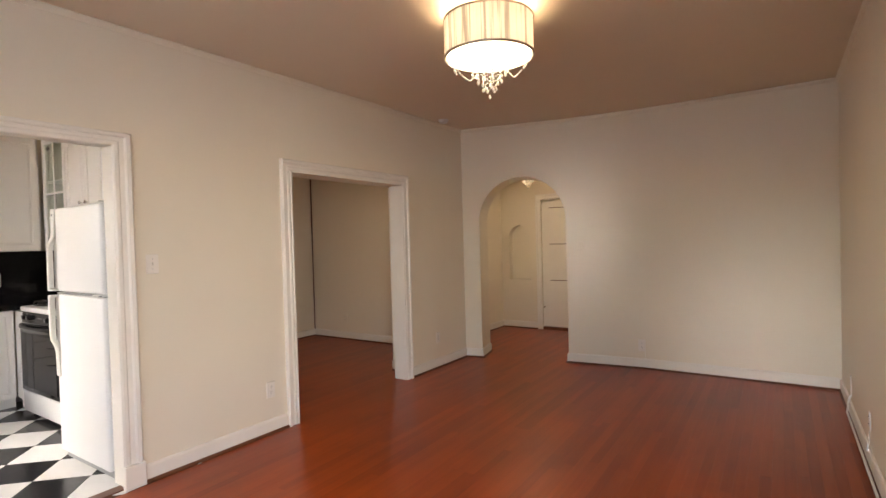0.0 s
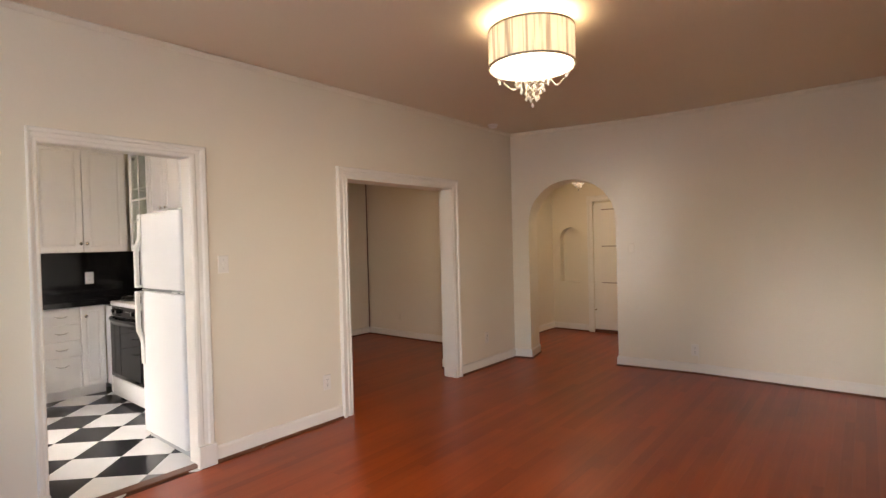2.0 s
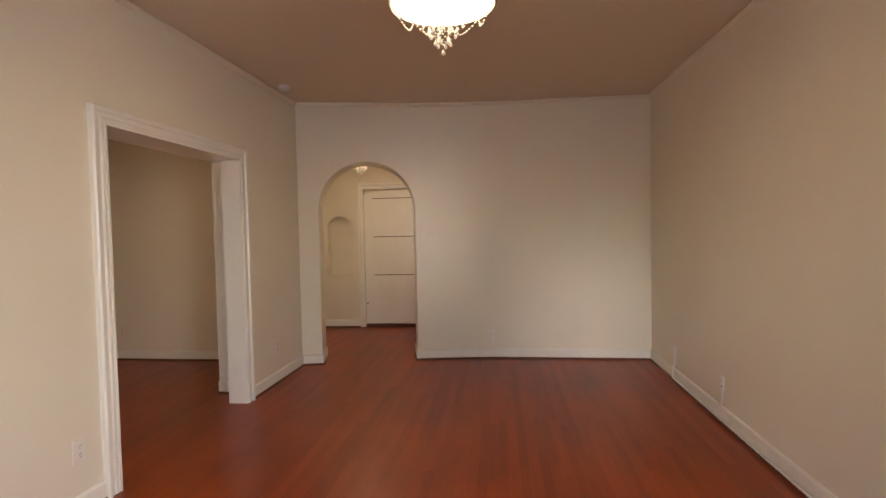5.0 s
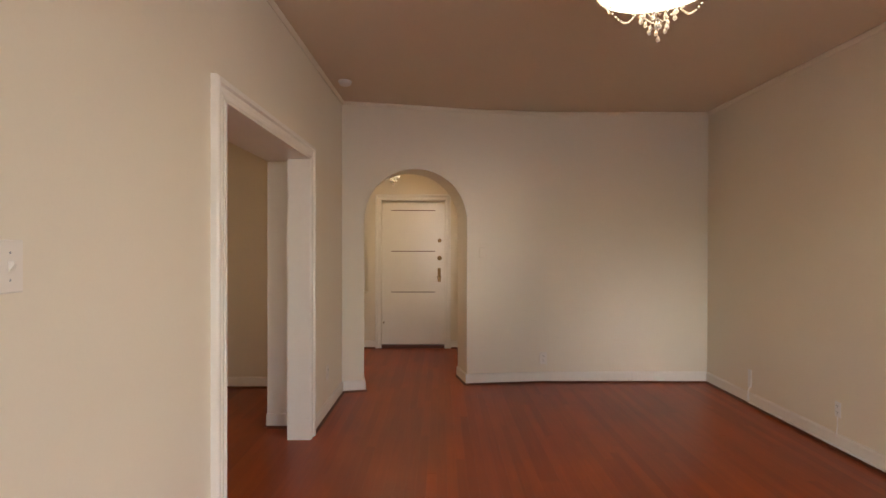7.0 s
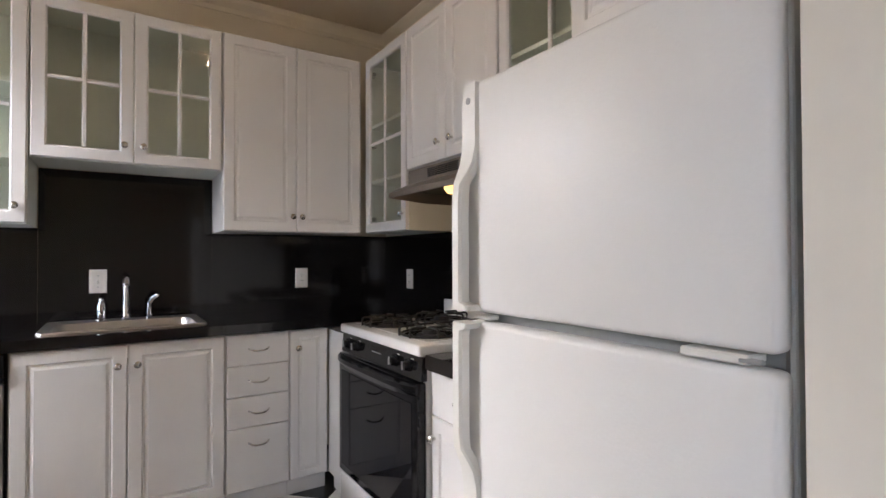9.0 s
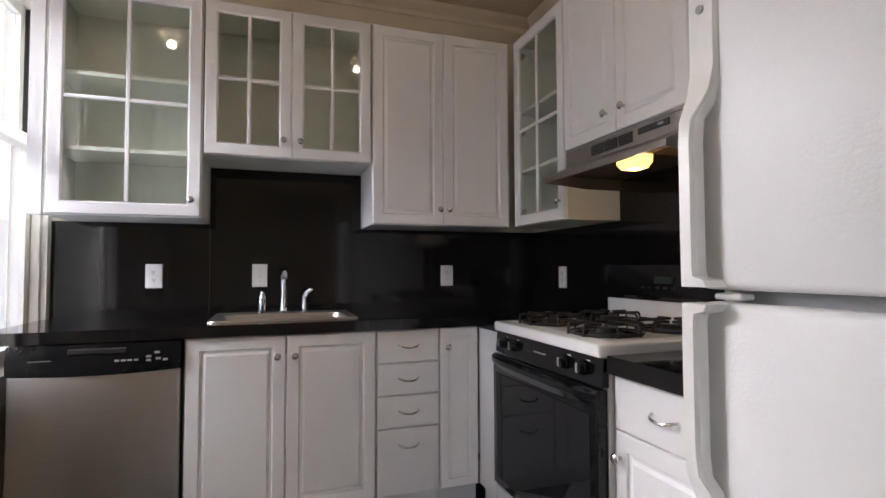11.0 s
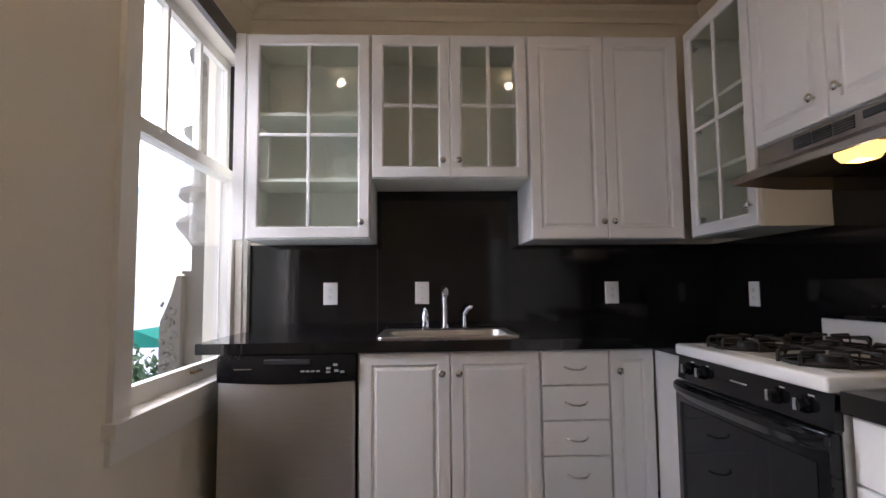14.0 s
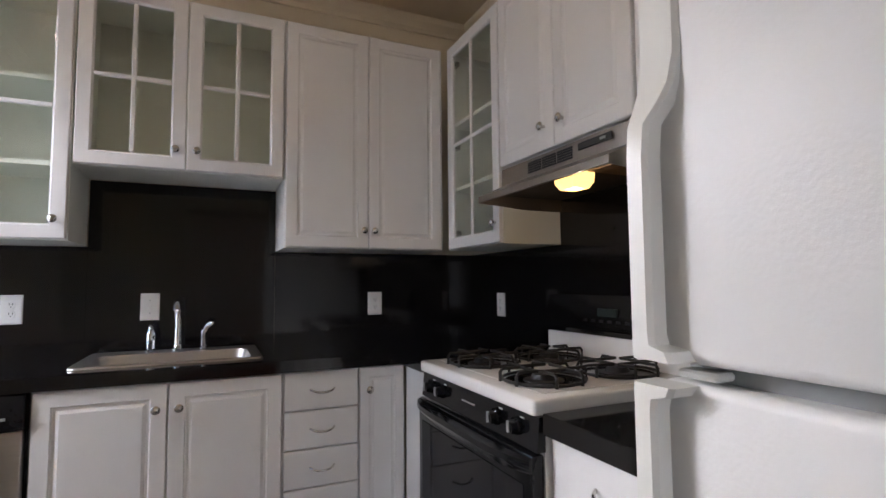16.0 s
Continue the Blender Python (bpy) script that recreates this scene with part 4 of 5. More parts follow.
part("top_hinge", boxed(0.58, 0.665, 0.0, 0.09, 1.6585, 1.672, 0.004), PLASTIC, fr)
part("kick_grille", boxed(0.01, FW - 0.01, 0.03, 0.055, 0.005, 0.05), GREY, fr)
for x in (0.05, FW - 0.09):
    part("foot", boxed(x, x + 0.04, 0.1, 0.7, 0.0, 0.031), BLACKMATT, fr)

# ---- plates on the walls ----
def plate(name, loc, rz, kind, mat, label, w=0.072, h=0.116, sx=1.0):
    """A wall plate; its front faces local -y."""
    p = thing(name, loc, label, "switch" if kind == "switch" else "outlet", "wall plates", rz=rz)
    part("cover", panel(bmesh.new(), -w / 2, w / 2, -h / 2, h / 2, -0.006, [(0, 0.004), (0.003, 0)], 0.006), mat, p)
    if kind == "switch":
        part("toggle", rings(bmesh.new(), [[(-0.005, -0.006, -0.012), (0.005, -0.006, -0.012), (0.005, -0.006, 0.012), (-0.005, -0.006, 0.012)], [(-0.004, -0.018, 0.004), (0.004, -0.018, 0.004), (0.004, -0.018, 0.012), (-0.004, -0.018, 0.012)]]), mat, p)
        for z in (-0.03, 0.03):
            part("screw", lathe(bmesh.new(), [(0.003, 0), (0.001, 0.001)], 8, Matrix.Translation((0, -0.006, z)) @ pose(0, 0, 0, 90)), GREY, p)
    elif kind == "outlet":
        for z in (-0.02, 0.02):
            f = part("socket", lathe(bmesh.new(), [(0.017, 0), (0.016, 0.0015), (0.001, 0.0015)], 16, Matrix.Translation((0, -0.006, z)) @ pose(0, 0, 0, 90)), mat, p)
            for x in (-0.006, 0.006):
                part("slot", boxed(x - 0.0012, x + 0.0012, -0.0082, -0.0072, z - 0.001, z + 0.008), DARK, f)
            part("slot", boxed(-0.002, 0.002, -0.0082, -0.0072, z - 0.010, z - 0.006), DARK, f)
    return p


sx = XW + 0.015
plate("outlet", (sx, -5.375, 1.120), 90, "outlet", PLATE, "white duplex outlet on the black splash", 0.079, 0.125)
plate("light_switch", (sx, -4.862, 1.119), 90, "switch", PLATE, "white toggle switch behind the sink", 0.079, 0.125)
plate("outlet", (sx, -3.778, 1.110), 90, "outlet", PLATE, "white duplex outlet on the black splash", 0.079, 0.125)
plate("outlet", (-2.79, YW - 0.015, 1.10), 0, "outlet", PLATE, "white outlet beside the stove", 0.079, 0.125)
plate("light_switch", (wx(-3.875), -3.875, 1.285), 90, "switch", IVORY, "ivory toggle switch beside the kitchen doorway")
plate("outlet", (wx(-3.073), -3.073, 0.320), 90, "outlet", IVORY, "ivory outlet low on the wall")
plate("outlet", (wx(-0.92), -0.92, 0.325), 90, "outlet", IVORY, "ivory outlet near the corner")
plate("outlet", (1.903, -0.017, 0.245), 0, "outlet", IVORY, "ivory outlet above the baseboard")
plate("blank_plate", (1.30, -0.052, 1.277), 8, "blank", WALL, "painted-over blank wall plate", 0.06, 0.10)
plate("outlet", (XR, -0.69, 0.22), -90, "blank", PLATE, "white phone plate on the side wall", 0.05, 0.15)
plate("outlet", (XR, -1.643, 0.262), -90, "outlet", PLATE, "white outlet on the side wall", 0.05, 0.10)
plate("outlet", (-2.1, -0.19, 0.30), 0, "outlet", WALL, "painted outlet on the dining room wall")
solid("surface_cable", tube(bmesh.new(), [(1.937, -0.020, 0.19), (1.937, -0.026, 0.112), (2.2, -0.024, 0.110), (2.9, -0.018, 0.112), (3.49, -0.012, 0.110)], 0.004, 6), TRIM, "thin painted cable along the baseboard top", "cable")
solid("surface_cable", tube(bmesh.new(), [(XR - 0.004, -0.69, 0.15), (XR - 0.018, -0.69, 0.108), (XR - 0.03, -0.72, 0.03), (XR - 0.032, -2.5, 0.026), (XR - 0.032, -5.5, 0.026)], 0.007, 6), PLATE, "thin white cable along the shoe moulding", "cable")
solid("surface_cable", tube(bmesh.new(), [(XR - 0.004, -1.643, 0.212), (XR - 0.006, -1.645, 0.15), (XR - 0.018, -1.65, 0.085)], 0.004, 6), PLATE, "short white cable below the outlet", "cable")

# ---- smoke detector ----
sd = thing("smoke_detector", (0.13, -0.90, H), "small round white smoke detector on the ceiling", "smoke detector")
part("base", lathe(bmesh.new(), [(0.055, 0.0), (0.055, -0.010), (0.050, -0.012)], 20), PLATE, sd, smooth=True)
part("cap", lathe(bmesh.new(), [(0.047, -0.012), (0.046, -0.026), (0.036, -0.034), (0.001, -0.035)], 20), PLATE, sd, smooth=True)


# ---- chandelier ----
def chandelier(loc, label):
    c = thing("chandelier", loc, label, "ceiling lamp", "drum chandeliers")
    part("canopy", lathe(bmesh.new(), [(0.065, H), (0.065, H - 0.018), (0.02, H - 0.03), (0.001, H - 0.03)], 20), CHROME, c, smooth=True)
    part("rod", lathe(bmesh.new(), [(0.006, H - 0.028), (0.006, 2.40)], 8), CHROME, c)
    r, z0, z1 = 0.243, 2.385, 2.585
    n = 160
    loops = []
    rnd = random.Random(4)
    pl = [r + rnd.uniform(-0.0025, 0.0025) for _ in range(n)]
    for z, k in ((z1, 1), ((z0 * 2 + z1) / 3, 1), (z0, 1)):
        loops.append([(pl[i] * math.cos(2 * math.pi * i / n), pl[i] * math.sin(2 * math.pi * i / n), z) for i in range(n)])
    part("shade", rings(bmesh.new(), loops, True, False, False), SHADE, c, "pleated cream organza drum shade", True)
    for z in (z0, z1):
        loops = [[(q * math.cos(2 * math.pi * i / 64), q * math.sin(2 * math.pi * i / 64), w) for i in range(64)] for q, w in ((r + 0.005, z - 0.005), (r + 0.006, z + 0.005), (r - 0.004, z + 0.005), (r - 0.004, z - 0.005), (r + 0.005, z - 0.005))]
        part("shade_ring", rings(bmesh.new(), loops, True, False, False), NICKEL, c, "thin dark metal ring", True)
    for k in range(4):
        a = k * math.pi / 2
        part("arm", tube(bmesh.new(), [(0, 0, 2.47), (r * math.cos(a), r * math.sin(a), 2.388)], 0.003, 6), CHROME, c)
        a += 0.6
        part("bulb", lathe(bmesh.new(), [(0.008, 2.45), (0.016, 2.465), (0.018, 2.485), (0.010, 2.51), (0.001, 2.525)], 12, Matrix.Translation((0.11 * math.cos(a), 0.11 * math.sin(a), 0))), BULBGLOW, c, "lit candle bulb", True)
    part("diffuser", lathe(bmesh.new(), [(r - 0.012, 2.392), (r - 0.012, 2.389), (0.001, 2.386)], 48), DIFFUSER, c, "bright frosted diffuser")
    # crystal strings: swags round the rim, drops in the middle
    bead = bmesh.new()
    bmesh.ops.create_icosphere(bead, subdivisions=1, radius=0.0056)
    bead_me = mesh_of("bead", bead, CRYSTAL)
    drop_me = mesh_of("drop", lathe(bmesh.new(), [(0.001, 0.012), (0.006, 0.004), (0.009, -0.006), (0.006, -0.013), (0.001, -0.016)], 8), CRYSTAL)

    def hang(me, name, x, y, z):
        o = new(name, me)
        o.parent = c
        o.location = (x, y, z)
        o.visible_shadow = False
    for s in range(8):
        for i in range(13):
            a = (s + i / 13) * 2 * math.pi / 8
            sag = 0.065 * math.sin(math.pi * i / 13) + 0.012
            rad = r - 0.02 - 0.035 * math.sin(math.pi * i / 13)
            hang(bead_me, "bead", rad * math.cos(a), rad * math.sin(a), z0 - sag)
    for ring_r, count, depth in ((0.095, 12, 0.075), (0.065, 9, 0.12), (0.035, 6, 0.165), (0.0, 1, 0.205)):
        for k in range(count):
            a = 2 * math.pi * k / max(count, 1) + ring_r * 9
            x, y = ring_r * math.cos(a), ring_r * math.sin(a)
            z = z0 - 0.015
            while z > z0 - depth:
                hang(bead_me, "bead", x, y, z)
                z -= 0.024
            hang(drop_me, "drop", x, y, z0 - depth - 0.012)
    return c


ch = chandelier((1.77, -2.93, 0), "lit chandelier with pleated drum shade and crystal drops")
hc = copy_thing(ch, pose(0.37, 0.70, -0.14))
hc["label"] = "matching lit crystal drum chandelier in the hall"

# ---- entry door ----
ed = thing("door_1", (0.125, YH + 0.02, 0), "closed cream entry door with grooved panels and brass locks", "door", kind="structure")
DW = 0.825


def bowed(i, top):
    pts = [(i, 0.045 + i), (DW - i, 0.045 + i), (DW - i, top - 0.05 - i)]
    for k in range(1, 6):
        a = math.pi / 2 * k / 5
        pts.append((DW - i - 0.05 * (1 - math.cos(a)), top - 0.05 - i + 0.05 * math.sin(a)))
    pts.append((DW / 2, top - i + 0.012))
    for k in range(0, 6):
        a = math.pi / 2 * (1 - k / 5)
        pts.append((i + 0.05 * (1 - math.cos(a)), top - 0.05 - i + 0.05 * math.sin(a)))
    return pts


part("leaf", rings(bmesh.new(), [[(x, y, z) for x, z in bowed(i, 1.905)] for i, y in ((0.002, 0.05), (0.002, 0.004), (0.006, 0.0))]), TRIM, ed)
# raised dark strips: the grooves' shadow lines put into colour
for z in (1.808, 1.272, 0.736):
    part("groove_shadow_strip", rings(bmesh.new(), [[(x, y, zz) for y, zz in ((0.0, z - 0.005), (-0.003, z - 0.004), (-0.003, z + 0.004), (0.0, z + 0.005))] for x in (0.125, 0.70)]), SHOE, ed, "dark brown strip drawn as the shadow line of a groove")
for z, rr_ in ((1.414, 0.026), (1.183, 0.030)):
    lk = part("lock", lathe(bmesh.new(), [(rr_, 0), (rr_, 0.006), (rr_ * 0.7, 0.014), (0.001, 0.016)], 18, Matrix.Translation((0.76, 0.0, z)) @ pose(0, 0, 0, 90)), BRASS, ed, "round aged brass lock", True)
hs = part("handle_plate", panel(bmesh.new(), 0.735, 0.775, 0.87, 1.05, -0.006, [(0, 0.003), (0.006, 0)], 0.006), BRASS, ed, "aged brass handle plate")
part("door_knob", lathe(bmesh.new(), [(0.010, 0), (0.010, 0.03), (0.024, 0.04), (0.028, 0.055), (0.018, 0.068), (0.001, 0.07)], 16, Matrix.Translation((0.755, -0.004, 0.93)) @ pose(0, 0, 0, 90)), BRASS, hs, "aged brass knob", True)
part("thumb_turn", boxed(0.748, 0.762, -0.03, -0.005, 0.995, 1.03, 0.004), BRASS, hs)
part("door_stop", tube(bmesh.new(), [(0.03, 0.0, 0.34), (0.03, -0.05, 0.335)], 0.008, 8), BRASS, ed, "small brass door stop")
part("sill", boxed(0, DW, -0.015, 0.05, 0.0, 0.040), SHOE, ed, "dark wooden door sill")
hput = lambda a, h, z: Vector((a, YH - h, z))
bm = architrave(bmesh.new(), [(o * 1.2, h * 0.45) for o, h in CASE], 0.125, 0.95, 1.935, hput)
solid("door_frame_entry", bm, TRIM, "cream stepped casing round the entry door", "door frame", "structure")
solid("niche_back", boxed(-0.41, -0.05, YH + 0.1205, YH + 0.1208, 0.74, 1.58), WALL, "cream back of the arched wall niche", "wall niche", "structure")

# ---- kitchen sash window ----
win = thing("window_1", (0, 0, 0), "white double-hung sash window with three upper lights", "window", kind="structure")


def wpart(name, boxes, mat, parent, label=""):
    bm = bmesh.new()
    for b in boxes:
        wbox(bm, *b)
    return part(name, bm, mat, parent, label)


wpart("window_frame", [(WS0 - 0.10, WS0, -0.022, 0.0, WZ0 - 0.02, WZ1 + 0.09), (WS1, WS1 + 0.055, -0.022, 0.0, WZ0 - 0.02, WZ1 + 0.09), (WS0, WS1, -0.022, 0.0, WZ1, WZ1 + 0.09),
      (WS0 - 0.001, WS0 + 0.012, 0.0, 0.152, WZ0, WZ1), (WS1 - 0.012, WS1 + 0.001, 0.0, 0.152, WZ0, WZ1), (WS0 + 0.012, WS1 - 0.012, 0.0, 0.152, WZ1 - 0.012, WZ1),
      (WS1 - 0.024, WS1 - 0.012, 0.0, 0.035, WZ0, WZ1 - 0.012), (WS0 + 0.012, WS0 + 0.024, 0.0, 0.035, WZ0, WZ1 - 0.012)], TRIM, win)
wpart("window_sill", [(WS0 - 0.12, WS1 + 0.06, -0.045, 0.19, WZ0 - 0.04, WZ0 + 0.003), (WS0 - 0.10, WS1 + 0.05, -0.018, 0.0, WZ0 - 0.13, WZ0 - 0.04)], TRIM, win)
ZM = 1.755
a0, a1 = WS0 + 0.014, WS1 - 0.014
lower = wpart("lower_sash", [(a0, a0 + 0.055, 0.040, 0.078, WZ0 + 0.004, ZM + 0.035), (a1 - 0.055, a1, 0.040, 0.078, WZ0 + 0.004, ZM + 0.035),
              (a0 + 0.055, a1 - 0.055, 0.040, 0.078, WZ0 + 0.004, WZ0 + 0.075), (a0 + 0.055, a1 - 0.055, 0.040, 0.078, ZM - 0.02, ZM + 0.035)], TRIM, win)
wpart("pane", [(a0 + 0.05, a1 - 0.05, 0.057, 0.061, WZ0 + 0.07, ZM - 0.015)], PANE, lower).visible_shadow = False
uz0 = ZM - 0.015
bars = [(a0, a0 + 0.05, 0.082, 0.12, uz0, WZ1 - 0.014), (a1 - 0.05, a1, 0.082, 0.12, uz0, WZ1 - 0.014), (a0 + 0.05, a1 - 0.05, 0.082, 0.12, uz0, uz0 + 0.045), (a0 + 0.05, a1 - 0.05, 0.082, 0.12, WZ1 - 0.065, WZ1 - 0.014)]
upper = wpart("upper_sash", bars, TRIM, win)
span = a1 - a0 - 0.10
for k in (1, 2):
    s = a0 + 0.05 + span * k / 3
    wpart("muntin", [(s - 0.013, s + 0.013, 0.084, 0.118, uz0 + 0.045, WZ1 - 0.065)], TRIM, upper)
for k in range(3):
    wpart("pane", [(a0 + 0.05 + span * k / 3 + 0.008, a0 + 0.05 + span * (k + 1) / 3 - 0.008, 0.099, 0.103, uz0 + 0.04, WZ1 - 0.06)], PANE, upper).visible_shadow = False
lift = bmesh.new()
sc = (a0 + a1) / 2 + 0.06
tube(lift, [wput(sc - 0.04, 0.040, WZ0 + 0.05), wput(sc - 0.035, 0.022, WZ0 + 0.052), wput(sc + 0.035, 0.022, WZ0 + 0.052), wput(sc + 0.04, 0.040, WZ0 + 0.05)], 0.006, 8)
part("sash_lift", lift, BRASS, lower, "small metal sash lift", True)
wpart("exterior_trim", [(WS1 - 0.024, WS1 - 0.012, 0.125, 0.150, WZ0 + 0.004, WZ1 - 0.013)], TRIM, win)
wpart("track", [(WS1 - 0.02, WS1 - 0.0125, 0.036, 0.10, ZM + 0.04, WZ1 - 0.02)], DARK, win, "dark sash cord channel")
bl = thing("venetian_blind", (0, 0, 0), "drawn-up grey slatted blind at the window head", "blind")
wpart("head_rail", [(WS0 - 0.03, WS1 + 0.035, -0.050, -0.0225, WZ1 + 0.008, WZ1 + 0.036)], BLIND, bl)
for k in range(8):
    z = WZ1 + 0.001 - k * 0.0058
    wpart("slat", [(WS0 - 0.03, WS1 + 0.030 + 0.002 * (k % 3), -0.049 - 0.002 * (k % 2), -0.0235, z, z + 0.0036)], BLIND, bl)
wpart("bottom_rail", [(WS0 - 0.03, WS1 + 0.033, -0.050, -0.0235, WZ1 - 0.056, WZ1 - 0.044)], BLIND, bl)
part("wand", tube(bmesh.new(), [wput(WS1 - 0.01, -0.052, WZ1 - 0.01), wput(WS1 - 0.005, -0.030, 1.45)], 0.003, 6), PLATE, bl)

# ---- kitchen ceiling spots ----
for x, y in ((-1.5, -5.48), (-1.46, -4.17)):
    sp = thing("ceiling_spot", (x, y, HK), "small white ceiling spot with a lit bulb", "ceiling lamp", "kitchen spots")
    part("mount", lathe(bmesh.new(), [(0.03, 0.0), (0.03, -0.010), (0.012, -0.014), (0.012, -0.041), (0.001, -0.041)], 18), GREY, sp, smooth=True)
    part("bulb", lathe(bmesh.new(), [(0.012, -0.040), (0.026, -0.050), (0.032, -0.068), (0.026, -0.086), (0.001, -0.096)], 16), SPOTGLOW, sp, "lit bulb", True)

# ---- outside ----
solid("ground", boxed(-400, 400, -400, 400, -3.4, -3.2), GROUND, "ground below the windows, coloured pale as bright haze", "ground", "structure")
pil = thing("carved_pilaster", (-3.42, -6.02, 0), "carved limestone pilaster with urns and scrolls on the facade", "pilaster")


def prow(bm, z_out, w0, w1):
    """A solid standing off the facade: rows of (height, how far it stands out)."""
    return rings(bm, [[(w0, 0.15, z), (w0, -o, z), (w1, -o, z), (w1, 0.15, z)] for z, o in z_out])


part("pedestal", prow(bmesh.new(), ((-3.2, 0.30), (0.80, 0.31), (0.80, 0.29), (1.245, 0.29), (1.245, 0.305), (1.265, 0.305)), 0.0, -0.5), STONE, pil, smooth=False)
part("plinth", prow(bmesh.new(), ((1.265, 0.25), (1.40, 0.25), (1.42, 0.22)), 0.0, -0.45), STONE, pil)
bul = [(0.10, 1.42), (0.12, 1.45), (0.155, 1.50), (0.19, 1.54), (0.20, 1.57), (0.18, 1.60), (0.14, 1.62), (0.13, 1.66), (0.135, 1.70), (0.17, 1.72), (0.19, 1.75), (0.18, 1.79), (0.13, 1.81), (0.11, 1.84), (0.11, 2.1), (0.16, 2.14), (0.17, 2.18), (0.11, 2.20), (0.10, 2.6), (0.14, 2.64), (0.15, 2.70), (0.10, 2.72), (0.10, 3.2)]
part("baluster", lathe(bmesh.new(), bul, 20, Matrix.Translation((-0.18, -0.22, 0))), STONE, pil, smooth=True)
part("shaft", prow(bmesh.new(), ((1.44, 0.215), (2.05, 0.215), (2.05, 0.228), (2.07, 0.228), (2.07, 0.205), (3.4, 0.20)), -0.02, -0.5), STONE, pil)
bm = bmesh.new()
scroll = [(-3.2, 0.40), (0.93, 0.40), (0.97, 0.395), (1.04, 0.365), (1.12, 0.335), (1.20, 0.315), (1.235, 0.31)]
rings(bm, [[(0.06, -0.28, z), (0.06, -o, z), (-0.5, -o, z), (-0.5, -0.28, z)] for z, o in scroll])
part("scroll_bracket", bm, STONE, pil, "sloped carved scroll bracket")
rnd = random.Random(7)
for k in range(44):
    bm = bmesh.new()
    bmesh.ops.create_icosphere(bm, subdivisions=2, radius=1.0)
    z = 0.45 + k * 0.0145
    bm.transform(Matrix.Translation((0.065, -0.345 + 0.035 * math.sin(k * 1.3) + rnd.uniform(-0.015, 0.015), z)) @ Matrix.Diagonal((0.010, rnd.uniform(0.008, 0.022), rnd.uniform(0.008, 0.018), 1)))
    part("carving", bm, STONE, pil, smooth=True)


def shrub(name, loc, r, h, mat, n, seed, label):
    t = thing(name, loc, label, "shrub", "garden shrubs")
    rnd = random.Random(seed)
    bm = bmesh.new()
    for k in range(5):
        a = rnd.uniform(0, 6.28)
        tube(bm, [(0, 0, -0.1), (0.15 * r * math.cos(a), 0.15 * r * math.sin(a), h * 0.4), (0.5 * r * math.cos(a), 0.5 * r * math.sin(a), h * 0.85)], 0.03 * r, 5)
    part("trunk", bm, SHOE, t)
    verts, faces = [], []
    for k in range(n):
        d = Vector((rnd.gauss(0, 1), rnd.gauss(0, 1), rnd.gauss(0, 1))).normalized() * (rnd.uniform(0.45, 1.05))
        p = Vector((d.x * r, d.y * r, h * 0.6 + d.z * h * 0.42 + 0.15 * h * math.sin(d.x * 5)))
        q = Euler((rnd.uniform(0, 6), rnd.uniform(0, 6), rnd.uniform(0, 6))).to_matrix()
        s = rnd.uniform(0.6, 1.0) * 0.12 * r
        b = len(verts)
        verts += [tuple(p + q @ Vector(v) * s) for v in ((-0.5, 0, 0), (0, -1, 0.2), (0.5, 0, 0), (0, 1.2, 0.2))]
        faces.append((b, b + 1, b + 2, b + 3))
    me = bpy.data.meshes.new("crown")
    me.from_pydata(verts, [], faces)
    me.materials.append(mat)
    o = new("crown", me)
    o.parent = t
    return t


for i, (dist, px, zt, r, mat) in enumerate(((9.0, 205, 0.0, 0.9, LEAF), (9.5, 190, 0.42, 0.7, LEAF), (8.6, 222, -0.28, 0.7, LEAF2), (8.4, 200, -0.35, 0.6, LEAF2), (10.5, 235, -0.05, 1.0, LEAF), (9.2, 170, 0.0, 1.0, LEAF))):
    k = (px - 784) / 899
    way = Vector((-0.9974 + 0.0718 * 0 - k * 0.0718 * -1, 0.0718 + k * 0.9974, 0))
    x, y = -0.27 + way.x * dist, -4.84 + way.y * dist
    shrub("garden_shrub", (x, y, -3.2), r, (zt + 3.2) / 1.17, mat, 1400, i, "dark leafy garden shrub" if mat is LEAF else "pale flowering garden shrub")
aw = thing("green_awning", (-12.6, -11.2, 0), "green canvas awning in the garden", "awning", rz=0)
part("canvas", rings(bmesh.new(), [[(-1.5, -0.6, -0.1), (-1.5, 0.7, -0.1), (-1.5, 0.7, 0.02), (-1.5, 0.0, 0.28), (-1.5, -0.6, 0.02)], [(0.9, -0.6, -0.1), (0.9, 0.7, -0.1), (0.9, 0.7, 0.02), (0.9, 0.0, 0.28), (0.9, -0.6, 0.02)]]), AWN, aw)
for x in (-1.4, 0.8):
    for y in (-0.5, 0.6):
        part("post", boxed(x - 0.03, x + 0.03, y - 0.03, y + 0.03, -3.2, -0.1), PLATE, aw)

# ---- floor pieces ----
A = 0.2225
R2 = A * math.sqrt(2) / 2 - 0.001


def tile_mesh(name, mat):
    bm = bmesh.new()
    rings(bm, [[(sx * (R2 - i), sy * (R2 - i), z) for sx, sy in ((1, 1), (-1, 1), (-1, -1), (1, -1))] for i, z in ((0, -0.004), (0, -0.0012), (0.0015, 0.0))])
    bm.transform(pose(0, 0, 0, 0, 0, 45))
    return mesh_of(name, bm, mat)


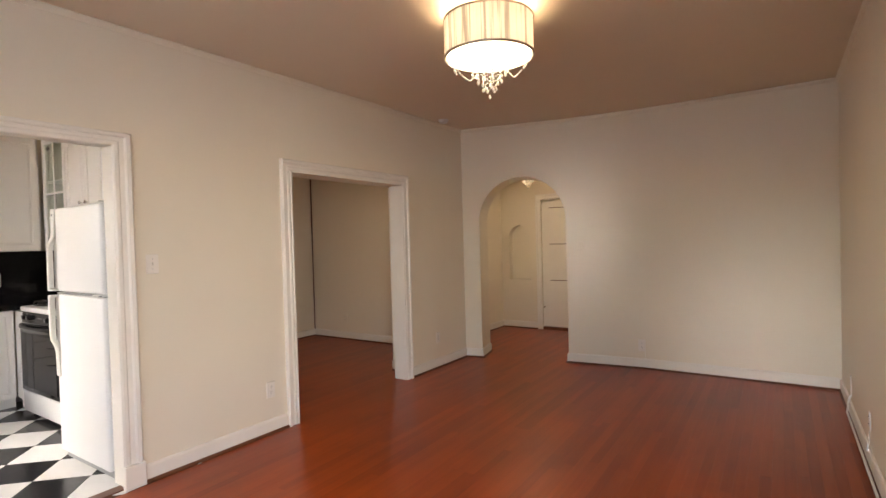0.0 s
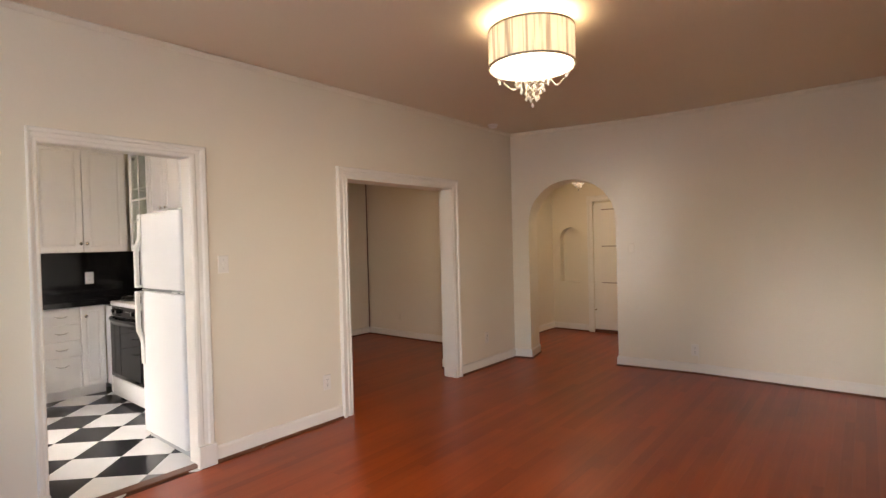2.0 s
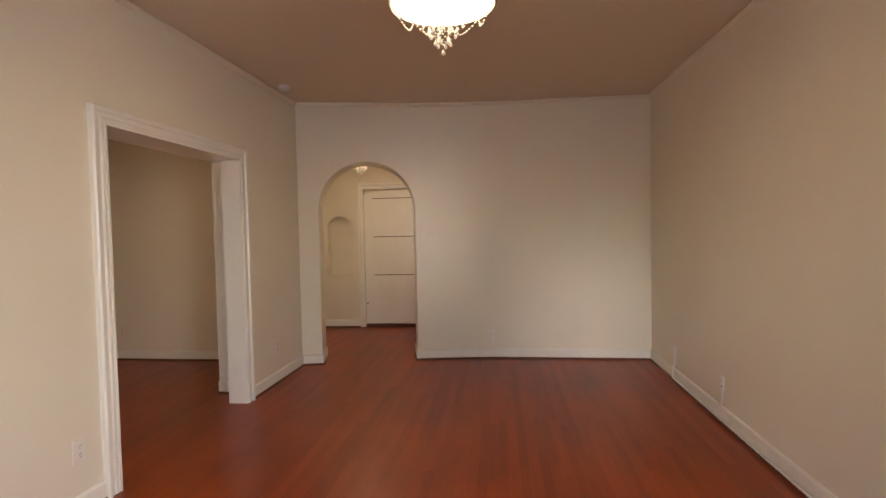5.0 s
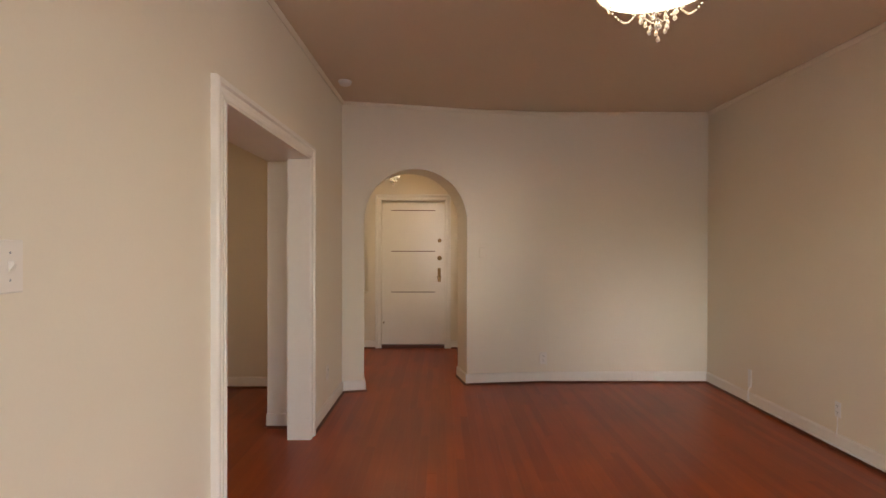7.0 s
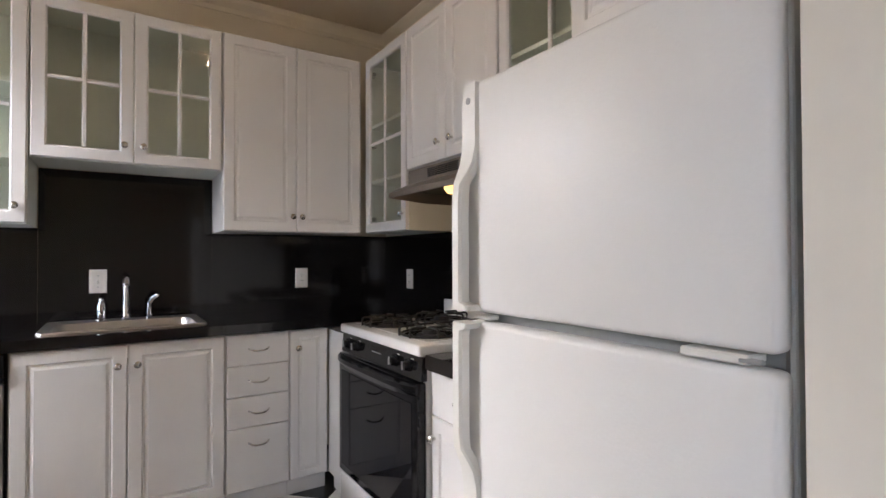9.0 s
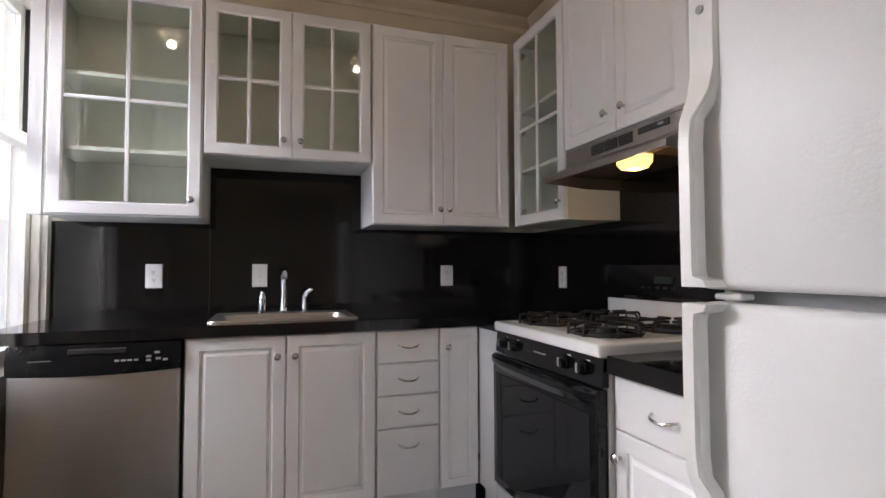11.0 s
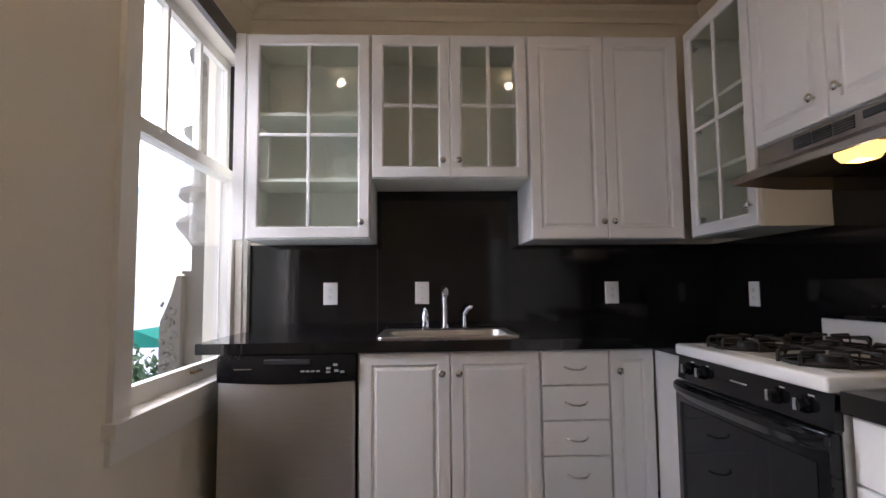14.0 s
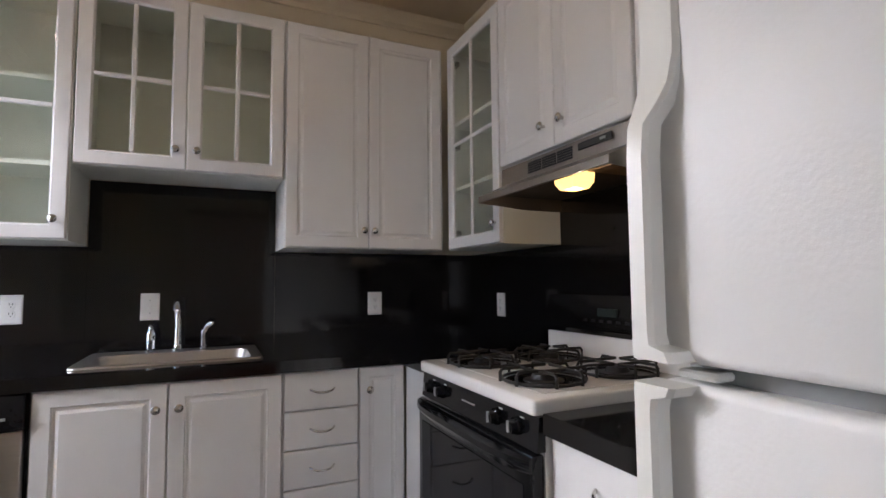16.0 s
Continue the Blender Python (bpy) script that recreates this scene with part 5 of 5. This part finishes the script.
tb, tw = tile_mesh("tile", TILEB), tile_mesh("tile_white", TILEW)
for i in range(-14, 15):
    for j in range(-14, 15):
        x, y = -0.44 + (i + j) * A, -4.31 + (i - j) * A
        if -3.0 < x < 0.05 and -5.9 < y < -3.2:
            if x > -0.26 and not (-4.75 < y < -4.1 and x < -0.08):
                if x > -0.19:
                    continue
            o = new("tile", tb if (i + j) % 2 == 0 else tw)
            o.parent = kf
            o.location = (x, y, 0)

flo = bpy.data.objects["floor"]
PW = 0.0585
rnd = random.Random(11)


def board_mesh(length):
    bm = bmesh.new()
    w, l = PW / 2 - 0.00015, length / 2 - 0.0002
    rings(bm, [[(sx * w, sy * l, z) for sx, sy in ((1, 1), (-1, 1), (-1, -1), (1, -1))] for z in (-0.013, 0.0)])
    return mesh_of("floorboard", bm, OAK)


boards = {}
verts, faces = [], []
count = 0


def lay(x, y0, y1):
    global count
    if x < XR and y1 > -5.2 and y1 - y0 > 0.02:
        key = round(y1 - y0, 3)
        if key not in boards:
            boards[key] = board_mesh(key)
        o = new("floorboard", boards[key])
        o.parent = flo
        o.location = (x, (y0 + y1) / 2, 0)
        count += 1
        return
    w, b = PW / 2, len(verts)
    for i, z in ((0, -0.013), (0, 0.0)):
        for sx, sy in ((1, 1), (-1, 1), (-1, -1), (1, -1)):
            verts.append((x + sx * (w - i), (y1 - i) if sy > 0 else (y0 + i), z))
    for i in range(4):
        j = (i + 1) % 4
        faces.append((b + i, b + j, b + 4 + j, b + 4 + i))
    faces.append((b + 4, b + 5, b + 6, b + 7))


for k in range(-48, 61):
    x = (k + 0.5) * PW
    if x > 0:
        y, end = YS, YH if x < 1.2 else 0.02
    elif x > -0.15:
        y, end = -2.83, YH
    else:
        y, end = -3.05, (-0.19 if x < -0.53 else YH)
    first = True
    while y < end - 0.01:
        step = rnd.choice((0.8, 1.1, 1.4, 1.8, 2.2)) if not first else rnd.choice((0.5, 0.9, 1.3, 1.7, 2.1))
        first = False
        y1 = min(end, y + step)
        lay(x, round(y, 3), round(y1, 3))
        y = y1
me = bpy.data.meshes.new("floorboards")
me.from_pydata(verts, [], faces)
me.materials.append(OAK)
rest = new("floorboards", me)
rest.parent = flo
rest["kind"] = "stuff"
